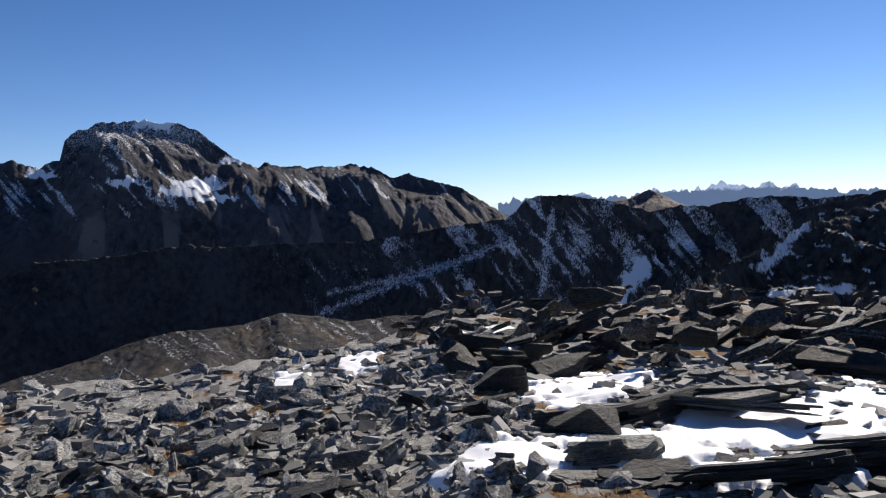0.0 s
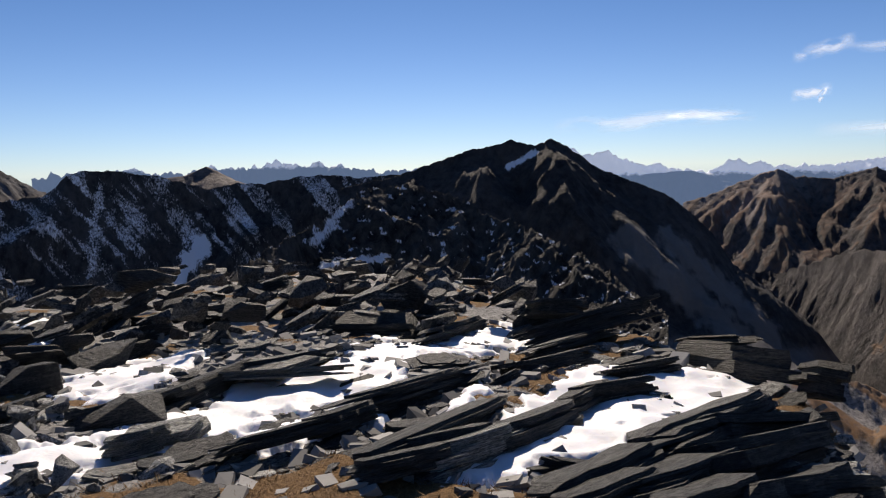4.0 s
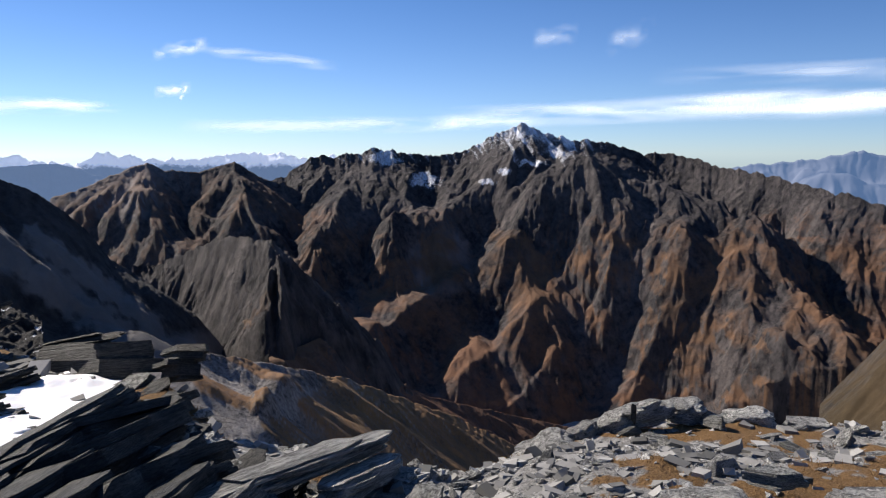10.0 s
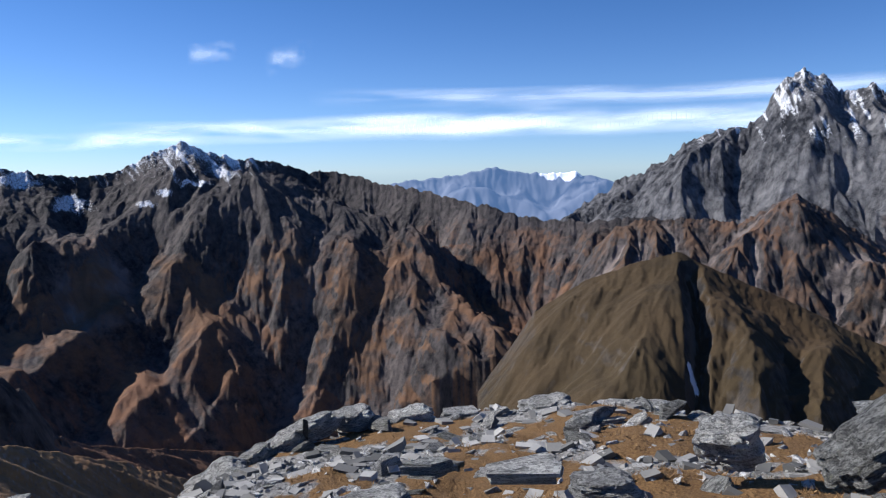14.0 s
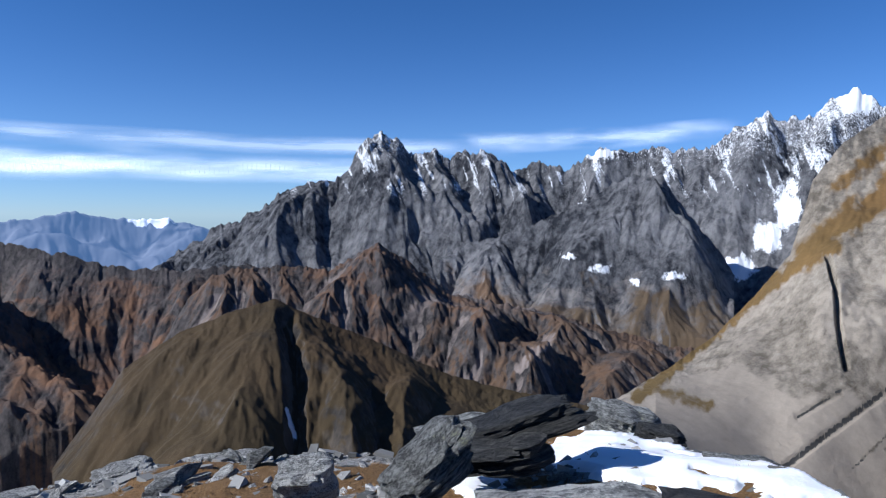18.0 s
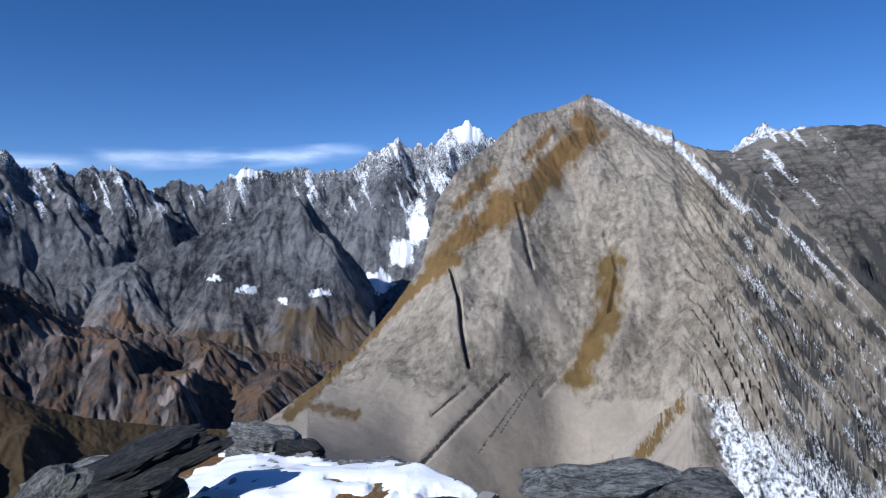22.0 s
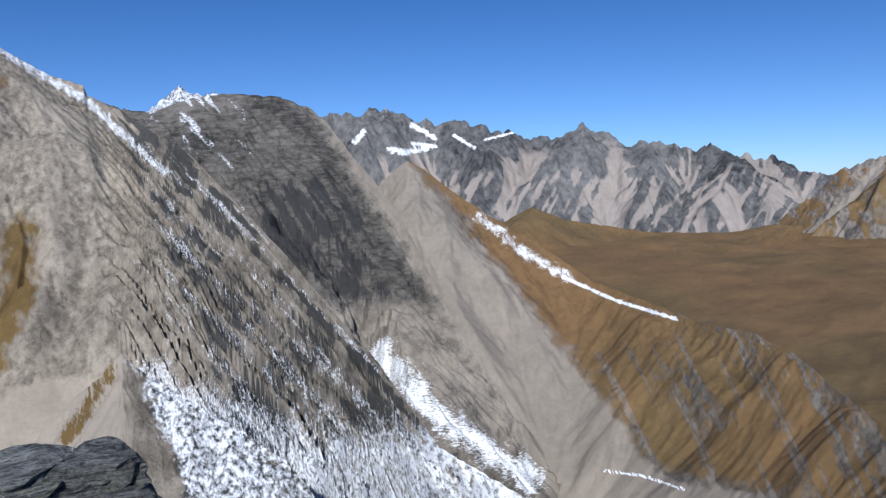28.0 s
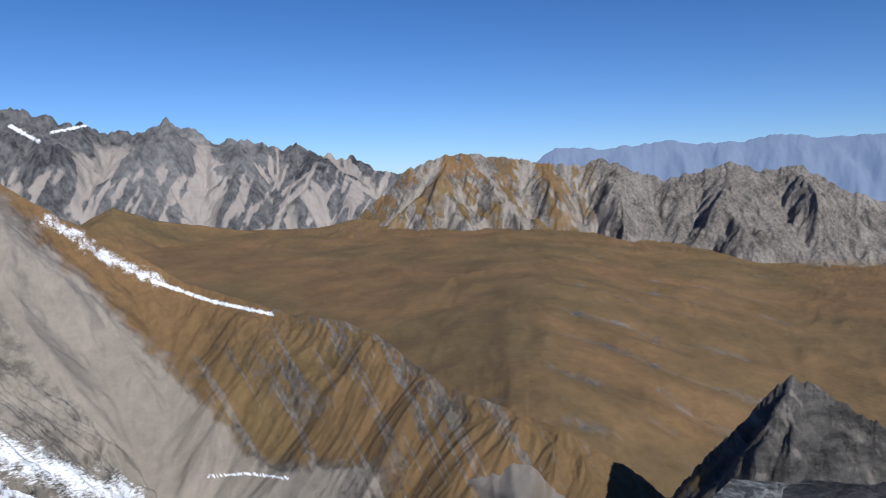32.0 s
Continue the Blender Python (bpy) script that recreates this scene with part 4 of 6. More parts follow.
mountain("saddle_ridge", [
    (210.0, -3.0), (211.3, -2.3), (212.7, -1.6), (215.2, -2.6), (219.5, -3.3), (223.6, -4.0), (226.7, -3.8),
    (229.7, -3.2), (231.9, -3.2)], 1850, 1300, -10, M_MEADOW, "low brown grass saddle below the grey range", (18, 140), (0.1, 1.2), 0.95,
         cover=lambda B, E, v, g: {"grass": v * 0 + 0.8, "scree": streaks(B, E, -1.6, 0.8, 0.2) * 0.85})
mountain("brown_shoulder", [(196, -4), (199.5, -0.9), (201.3, 0.8), (203.1, 2.3), (204.4, 1.6), (206.6, -0.2), (209.6, -2.3), (213.1, -4.3),
                            (217.3, -7.4), (219.8, -8.3), (225.1, -10.3), (228.6, -10.9), (231.5, -12.2), (234.0, -14.3), (237.2, -16.5), (241, -17.8), (246, -19.5), (252, -22.5), (258, -27)],
         [(196, 940), (203, 930), (210, 890), (215, 850), (237, 480), (246, 420), (258, 400)], [(198.5, 480), (215, 530), (237, 385), (246, 352), (258, 335)],
         [(198.5, -26), (215, -26), (258, -28.5)], M_MEADOW,
         "brown grass shoulder with pale scree chutes and a snow streak", (7, 90), (0.12, 1.4), 0.92, rows=150, db=0.08,
         spurs=[([(203.1, 2.2), (206, -3), (210, -9)], 2.0, 22), ([(219.8, -8.3), (222, -12), (226, -16)], 2.4, 14)],
         cover=lambda B, E, v, g: {
             "grass": np.clip(above(B + fbm(B * 0.7, E * 0.7, 4), 205.2 - E * 0.8, 2.5) * (1 - 0.6 * streaks(B, E, 0.5, 1.2, 0.2, 0.08) * above(-E + 0.3 * (B - 222), 11, 3)) * (1 - above(-E, 21.0, 2) * above(226 - B, 0, 10)) * (1 - above(-E + 0.8 * fbm(B * 0.4, E, 3), 21.6, 1) * above(231 - B, 0, 6)), 0, 1),
             "scree": np.maximum(above(205.2 - E * 0.8, B + fbm(B * 0.7, E * 0.7, 4), 2.5), streaks(B, E, 0.5, 1.2, 0.2, 0.08) * 0.48 * above(-E + 0.3 * (B - 222), 11, 3)) + 0.7 * above(-E, 21.6, 1) * above(231 - B, 0, 6),
             "dark_tone": patch(B, E, (233.2, -23.9, 1.3, 0.3), (228.5, -24.6, 0.8, 0.2)),
             "snow": np.maximum.reduce([stroke(B, E, [(208.6, -2.2), (211.5, -4.7), (215.5, -7.1)], 0.62) * (0.5 + 0.35 * fbm(B * 0.8, E * 1.2, 3)), stroke(B, E, [(215, -7.0), (219, -8.8), (223.4, -10.1)], 0.2) * 0.7,
                                        stroke(B, E, [(218, -21.3), (221, -21.5), (224, -22.2)], 0.1), stroke(B, E, [(200.8, -13.2), (205.5, -18), (211, -21.5)], 1.7) * 0.75, above(206 - B + (E + 20), 0, 4) * above(-E, 16, 3) * 0.6])})
mountain("craggy_ridge", [
    (227.0, -4.0), (229.6, -3.6), (232.3, -1.3), (234.2, 0.6), (236.4, 1.4), (238.6, 1.7), (241.2, 1.3),
    (244.6, 0.7), (247.6, 0.4), (248.9, 1.0), (251.0, 0.1), (253.8, -0.8), (255.4, -0.4), (258.1, 0.4),
    (260.0, -0.3), (262.5, 0.1), (264.3, -0.9), (266.0, -2.0), (268.0, -2.6), (272.1, -3.7)], 2050, 1620, -9, M_MEADOW, "brown and grey craggy hills around the basin", (45, 140), (0.3, 1.5), 0.9, rough=5, deep=0.12, gain=0.52, rows=110, db=0.08,
         spurs=[([(236.4, 1.2), (237, -2), (238.5, -5)], 1.5, 50), ([(238.6, 1.5), (241, -2), (243, -5)], 1.5, 50), ([(248.9, 0.9), (250, -3), (251, -6.5)], 1.5, 60),
                ([(258.1, 0.2), (258, -4), (260, -7)], 1.8, 60), ([(262.5, 0), (264, -4)], 1.5, 50), ([(244, 0.6), (246, -3.5)], 1.3, 40)],
         cover=lambda B, E, v, g: {"grass": np.maximum(above(0.75 - g, 0, 0.25) * (1 - streaks(B, E, 0.6, 0.9, 0.3)) * above(248.5 - B, 0, 2), 0.6 * above(-E, 6.5, 1.5)),
                                   "scree": np.maximum(above(g, 0.8, 0.2) * 0.7, streaks(B, E, 0.6, 1.2, 0.25) * 0.8) * above(250 - B, 0, 4)})
mountain("little_peak", [(247, -31), (250, -28)] + [
    (253.5, -24.5), (256.5, -21.0), (258.9, -18.6), (260.6, -16.4), (262.4, -14.7), (264.3, -15.4), (266.0, -16.4),
    (268.4, -17.5), (271.1, -18.5)], 330, 246, -32, M_GRAYLIME, "small pointed grey limestone peak below the summit", (9, 30), (0.3, 1.6), 0.95, rows=90, db=0.06,
         spurs=[([(262.4, -14.8), (262, -18), (260, -22)], 2.5, 12)],
         cover=lambda B, E, v, g: {"grass": np.maximum(stroke(B, E, [(257.5, -18.6), (259.5, -21), (259, -24)], 1.0) * 0.5, above(257.5 - B + 0.5 * (E + 22), 0, 3) * 0.8), "scree": streaks(B, E, 0.8, 0.8, 0.3) * 0.45})

# ---- the summit ----
EDGE = [(-50, 14, -12), (-31.7, 15, -11.6), (-13.6, 17, -11.2), (-5, 20, -10.2), (0, 24, -8.6), (8, 28, -8.4), (16, 30, -8.0), (23.6, 30, -7.8),
        (34, 26, -8.2), (40, 17, -10.6), (48, 11.5, -12.8), (54, 9.8, -14.6), (59, 8.5, -16.6), (63, 7.3, -20.5), (70, 7.0, -23), (76, 6.8, -23.8),
        (81, 7.4, -24), (86, 8.2, -22.2), (92, 9.2, -20), (98, 10, -19), (107, 10.5, -18.5), (120, 10.5, -17.4), (132, 9.5, -17.3),
        (140, 9, -16.8), (145, 9.5, -15.2), (149, 9.2, -14.6), (153, 8, -15.6), (160, 6.6, -17.4), (168, 5.6, -19.6), (176, 5.0, -20.8), (183, 4.6, -22.8),
        (190, 3.6, -28), (200, 2.8, -34), (240, 2.8, -34), (252, 3.6, -27), (258, 4.2, -23.6), (268, 4.4, -22.4), (280, 5, -20), (310, 14, -12)]


def ground_z(x, y, rough=1.0):
    x, y = np.asarray(x, float), np.asarray(y, float)
    b = (np.degrees(np.arctan2(x, y)) + 50) % 360 - 50
    d = np.hypot(x, y)
    ed = np.array(EDGE, float)
    Ed, ee = np.interp(b, ed[:, 0], ed[:, 1]), np.interp(b, ed[:, 0], ed[:, 2])
    ze = EYE + Ed * np.tan(np.radians(ee))
    s = np.clip((d - 1.2) / (Ed - 1.2), 0, 1)
    z = ze * s
    over = np.maximum(d - Ed, 0)
    z = z - over * 0.66 - 0.25 * np.clip(over / 1.5, 0, 1)
    floor = -745 + 30 * perlin(x / 300, y / 300) + 12 * fbm(x / 80, y / 80, 3)
    z = np.maximum(z, floor)
    z = z + rough * (0.22 * perlin(x / 2.6, y / 2.6) + 0.12 * perlin(x / 0.9 + 7, y / 0.9) + 0.05 * perlin(x / 0.3, y / 0.3)) * np.clip(d / 4, 0.2, 1)
    far = np.clip((d - 40) / 100, 0, 1)
    return z + far * 10 * fbm(x / 60, y / 60, 4)


def turf_cover(x, y):
    """How much of the summit ground is turf: wide on the sunny shoulder, in islands elsewhere."""
    x, y = np.asarray(x, float), np.asarray(y, float)
    b = (np.degrees(np.arctan2(x, y)) + 50) % 360 - 50
    d = np.hypot(x, y)
    share = np.interp(b, [-50, -30, 0, 20, 45, 60, 78, 84, 92, 105, 138, 145, 160, 190], [-0.1, -0.18, -0.12, 0.0, -0.05, -0.1, -0.1, -0.1, 0.0, 0.16, 0.32, 0.1, 0.0, -0.2])
    near = np.clip((b + 14) / 10, 0, 1) * np.clip((52 - b) / 10, 0, 1) * np.clip((5.3 - d) / 0.8, 0, 1) * np.clip((d - 1.5) / 2, 0, 1)
    share = share + 0.27 * near + 0.12 * np.clip((b - 38) / 6, 0, 1) * np.clip((68 - b) / 6, 0, 1) * np.clip((d - 3.5) / 1, 0, 1)
    return np.clip((1.3 * perlin(x / 1.7 + 3, y / 1.7) + 0.7 * fbm(x / 0.5, y / 0.5 + 8, 3) + share * 1.6 - 0.15) * 2.5 + 0.4, 0, 1)


def summit_ground():
    b = np.radians(np.arange(0, 360, 0.5))
    d = np.concatenate([[0.005], np.geomspace(0.3, 40, 170), np.geomspace(42, 4990, 50)])[:, None]
    X, Y = d * np.sin(b), d * np.cos(b)
    T = turf_cover(X, Y) * (d < 40)
    V = np.stack([X, Y, ground_z(X, Y) + 0.03 * T], -1)
    m, nt, p = node_kit("summit_soil", 0.95)
    small, big, tiny = n_noise(nt, 9, 8, 0.7), n_noise(nt, 0.8, 5, 0.65), n_noise(nt, 45, 4, 0.7)
    gravel = n_mix(nt, n_step(nt, n_math(nt, "ADD", n_math(nt, "MULTIPLY", small, 0.6), n_math(nt, "MULTIPLY", tiny, 0.4)), 0.38, 0.62),
                   (0.1, 0.098, 0.094), (0.46, 0.45, 0.43))
    turf = n_mix(nt, n_step(nt, tiny, 0.3, 0.7), (0.095, 0.052, 0.021), (0.3, 0.172, 0.07))
    a = nt.nodes.new("ShaderNodeAttribute")
    a.attribute_name = "turf"
    f = n_step(nt, n_math(nt, "ADD", a.outputs["Fac"], n_math(nt, "SUBTRACT", small, 0.5)), 0.4, 0.6)
    nt.links.new(n_mix(nt, f, gravel, turf), p.inputs["Base Color"])
    n_bump(nt, p, n_math(nt, "ADD", small, n_math(nt, "MULTIPLY", tiny, 0.4)), 1.0, 0.07)
    ob = grid_mesh("ground", V, m, {"turf": T}, closed=True)
    return tagged(ob, "stony summit ground with brown turf, falling to the valleys", "ground", kind="structure")


summit_ground()


# ---- rocks of the summit ----
def schist_mat(name, low, high, lichen, lichen_share):
    m, nt, p = node_kit(name, 0.7)
    p.inputs["Specular IOR Level"].default_value = 0.3
    rnd = nt.nodes.new("ShaderNodeObjectInfo").outputs["Random"]
    leaf = n_noise(nt, 3.0, 6, 0.7, n_stretch(nt, (1.0, 1.6, 9.0)))
    fine = n_noise(nt, 22, 7, 0.72)
    blot = n_noise(nt, 2.3, 5, 0.75)
    tone = n_math(nt, "ADD", n_math(nt, "MULTIPLY", leaf, 0.55), n_math(nt, "MULTIPLY", fine, 0.45))
    col = n_mix(nt, n_step(nt, tone, 0.43, 0.58), low, high)
    col = n_mix(nt, n_math(nt, "MULTIPLY", n_step(nt, n_noise(nt, 4.5, 6, 0.75), 0.5, 0.62), 0.75), col, tuple(c * 1.6 for c in low))
    lit = n_step(nt, n_math(nt, "ADD", n_math(nt, "MULTIPLY", blot, 0.7), n_math(nt, "MULTIPLY", fine, 0.3)), 0.62 - lichen_share, 0.68 - lichen_share)
    col = n_mix(nt, n_math(nt, "MULTIPLY", lit, 0.8), col, lichen)
    dark = nt.nodes.new("ShaderNodeHueSaturation")
    nt.links.new(col, dark.inputs["Color"])
    nt.links.new(n_math(nt, "ADD", n_math(nt, "MULTIPLY", rnd, 0.6), 0.68), dark.inputs["Value"])
    nt.links.new(dark.outputs[0], p.inputs["Base Color"])
    n_bump(nt, p, n_math(nt, "ADD", n_math(nt, "MULTIPLY", leaf, 1.4), fine), 1.0, 0.09)
    return m


M_SCHIST = schist_mat("grey_green_schist", (0.08, 0.081, 0.078), (0.5, 0.5, 0.47), (0.4, 0.41, 0.27), 0.07)
# near black, so that rock seen against the sun looks shaded
M_SCHIST_DARK = schist_mat("dark_schist", (0.018, 0.018, 0.019), (0.11, 0.108, 0.1), (0.12, 0.125, 0.08), 0.03)
M_SCHIST_PALE = schist_mat("pale_lichen_schist", (0.15, 0.148, 0.14), (0.6, 0.59, 0.56), (0.8, 0.79, 0.75), 0.13)


def slab_mesh(name, seed, mat, plates=4, corners=9):
    """A slab of schist, one unit long, wide and high: uneven plates with broken edges."""
    r = random.Random(seed)
    base = []
    for k in range(corners):
        a = 2 * math.pi * (k + r.uniform(-0.42, 0.42)) / corners
        q = r.uniform(0.36, 0.54) / max(abs(math.cos(a)), abs(math.sin(a))) ** r.uniform(0.3, 1.0)
        base.append((q * math.cos(a), q * math.sin(a)))
    verts, faces = [], []
    cuts = sorted([-0.5, 0.5] + [-0.5 + (k + r.uniform(0.25, 0.75)) / (plates - 1) for k in range(plates - 1)])[:plates + 1]
    lean_x, lean_y = r.uniform(-0.3, 0.3), r.uniform(-0.3, 0.3)
    for lo, hi in zip(cuts, cuts[1:]):
        s, dx, dy = r.uniform(0.74, 1.06), r.uniform(-0.09, 0.09), r.uniform(-0.1, 0.1)
        rim = [(x * s * r.uniform(0.82, 1.08) + dx, y * s * r.uniform(0.8, 1.1) + dy) for x, y in base]
        n0 = len(verts)
        for z, k in ((lo, r.uniform(0.95, 1.04)), (hi, r.uniform(0.93, 1.0))):
            verts += [(x * k, y * k, z + lean_x * x + lean_y * y + r.uniform(-0.03, 0.03)) for x, y in rim]
        c = corners
        faces += [tuple(range(n0 + c - 1, n0 - 1, -1)), tuple(range(n0 + c, n0 + 2 * c))]
        faces += [(n0 + k, n0 + (k + 1) % c, n0 + c + (k + 1) % c, n0 + c + k) for k in range(c)]
    me = bpy.data.meshes.new(name)
    me.from_pydata(verts, [], faces)
    me.materials.append(mat)
    return me


def block_mesh(name, seed, mat, points=13, worn=True):
    """An angular block in a unit cube, broken along flat planes."""
    r = random.Random(seed)
    bm = bmesh.new()
    for _ in range(points):
        v = [r.uniform(-1, 1) for _ in range(3)]
        k = max(abs(c) for c in v)
        v = [0.5 * c / k * r.uniform(0.75, 1.0) if abs(c) == k else 0.5 * c * r.uniform(0.85, 1.0) for c in v]
        bm.verts.new(v)
    bmesh.ops.convex_hull(bm, input=bm.verts)
    loose = [v for v in bm.verts if not v.link_faces]
    bmesh.ops.delete(bm, geom=loose, context="VERTS")
    if worn:
        bmesh.ops.bevel(bm, geom=list(bm.edges), offset=0.012, segments=1, affect="EDGES", profile=0.6)
    me = bpy.data.meshes.new(name)
    bm.to_mesh(me)
    bm.free()
    me.materials.append(mat)
    return me


SLABS = {k: [slab_mesh("schist_slab", 10 + i, m, 3 + i % 4, 5 + i % 4) for i in range(12)] for k, m in
         (("mid", M_SCHIST), ("dark", M_SCHIST_DARK), ("pale", M_SCHIST_PALE))}
BLOCKS = {k: [block_mesh("rock", 50 + i, m) for i in range(10)] for k, m in
          (("mid", M_SCHIST), ("dark", M_SCHIST_DARK), ("pale", M_SCHIST_PALE))}
PLAIN = [block_mesh("rock", 50 + i, M_SCHIST, worn=False) for i in range(10)]
for k, m in (("mid", M_SCHIST), ("dark", M_SCHIST_DARK)):
    SLABS[k].append(slab_mesh("schist_slab", 77, m, 9, 12))


def boulder_mesh(name, seed, mat, fine=4):
    """A weathered boulder in a unit cube, split into thin uneven layers, with chipped corners."""
    bm = bmesh.new()
    bmesh.ops.create_icosphere(bm, subdivisions=fine, radius=1.0)
    off = Vector((seed * 3.7, seed * 1.9, seed * 5.3))
    for v in bm.verts:
        p = v.co.copy()
        p *= 0.5 / (abs(p.x) ** 3.5 + abs(p.y) ** 3.5 + abs(p.z) ** 3.5) ** (1 / 3.5)
        big = noise.noise(p * 2.2 + off)
        chip = noise.noise(p * 5.0 + off * 2)
        lay = noise.noise(Vector((p.x * 1.5, p.y * 1.5, p.z * 13 + 2.5 * big)) + off)
        lay = math.copysign(min(abs(lay) * 3, 1), lay)
        k = 1 + 0.3 * big + 0.12 * lay + 0.12 * chip - 0.25 * max(0, noise.noise(p * 3.1 - off) - 0.15)
        p.x, p.y, p.z = p.x * k, p.y * k, p.z * (1 + 0.35 * big + 0.1 * chip)
        v.co = p + 0.02 * noise.noise_vector(p * 16 + off)
    me = bpy.data.meshes.new(name)
    bm.to_mesh(me)
    bm.free()
    me.materials.append(mat)
    return me


def bed_mesh(name, seed, mat, layers=5, cells=12):
    """A broken length of bedded schist in a unit cube: thin uneven layers lying on one another, each with its own ragged ends and edges."""
    r = random.Random(seed)
    verts, faces = [], []
    bounds = [k / layers for k in range(layers + 1)]
    bounds = [0.0] + [t + r.uniform(-0.3, 0.3) / layers for t in bounds[1:-1]] + [1.0]
    bend = [r.uniform(-0.05, 0.05) for _ in range(3)]
    off = r.uniform(0, 50)
    for k in range(layers):
        lo, hi = bounds[k] - 0.5, bounds[k + 1] - 0.5
        x0, x1 = -0.5 + r.uniform(0, 0.22) * (1 - 0.5 * (k == 1)), 0.5 - r.uniform(0, 0.22)
        y0, y1 = -0.5 + r.uniform(0.0, 0.16), 0.5 - r.uniform(0.0, 0.2)
        base = len(verts)
        for i in range(cells + 1):
            t = i / cells
            x = x0 + (x1 - x0) * t + (0 if i in (0, cells) else r.uniform(-0.2, 0.2) / cells)
            end = min(1.0, 0.55 + 3.0 * min(t, 1 - t) + r.uniform(-0.1, 0.1))
            n = noise.noise(Vector((x * 5 + off, k * 0.7, 0)))
            a, b = y0 * end + 0.14 * n + r.uniform(-0.03, 0.03), y1 * end + 0.1 * n + r.uniform(-0.04, 0.04)
            lift = bend[0] * math.sin(5 * x + bend[1] * 30) + 0.05 * noise.noise(Vector((x * 3, off, k)))
            tip = 0.35 if i in (0, cells) and r.random() < 0.5 else 1.0
            verts += [(x, a, lo + lift), (x, b, lo + lift), (x, b * 0.97, lo + (hi - lo) * tip + lift), (x, a + 0.02, lo + (hi - lo) * tip * 0.97 + lift)]
        for i in range(cells):
            p, q = base + 4 * i, base + 4 * i + 4
            faces += [(p + j, p + (j + 1) % 4, q + (j + 1) % 4, q + j) for j in range(4)]
        faces += [(base + 3, base + 2, base + 1, base), tuple(base + 4 * cells + j for j in range(4))]
    me = bpy.data.meshes.new(name)
    me.from_pydata(verts, [], faces)
    me.materials.append(mat)
    bm = bmesh.new()
    bm.from_mesh(me)
    bmesh.ops.recalc_face_normals(bm, faces=bm.faces)
    bm.to_mesh(me)
    bm.free()
    return me


ROCK_MATS = {"mid": M_SCHIST, "dark": M_SCHIST_DARK, "pale": M_SCHIST_PALE}
LAYERED = {k: [bed_mesh("schist_slab", 200 + i, m, 4 + i % 4, 9 + i % 5) for i in range(14)] for k, m in ROCK_MATS.items()}
BOULDERS = {k: [boulder_mesh("rock", 3 + i, m) for i in range(4)] for k, m in
            (("mid", M_SCHIST), ("dark", M_SCHIST_DARK), ("pale", M_SCHIST_PALE))}
WORDS = {"mid": "grey-green", "dark": "dark", "pale": "pale grey"}


def rock(b, d, z, size, heading, tilt=0.0, roll=0.0, tone="mid", kind="slab", pick=0, label="", name=""):
    """A slab or block of size (length, width, height) with its middle at bearing b, distance d and height z."""
    me = {"slab": SLABS, "block": BLOCKS, "boulder": BOULDERS, "bed": LAYERED}[kind][tone]
    me = me[pick % len(me)]
    ob = new(name or ("schist_slab" if kind in ("slab", "bed") else "rock"), me)
    m = pose(d * math.sin(radians(b)), d * math.cos(radians(b)), z, roll, -tilt, 90 - heading)
    ob.matrix_world = m @ Matrix.Diagonal((*size, 1))
    long = size[0] > 0.95
    words = label or ("%s%s %s of schist lying on the summit ground" % ("large " if long else "small ", WORDS[tone],
                                                                       {"slab": "layered slab", "bed": "tilted bed", "block": "angular block", "boulder": "layered boulder"}[kind]))
    return tagged(ob, words, "rock", "schist slabs on the summit" if kind in ("slab", "bed") else "blocks on the summit")


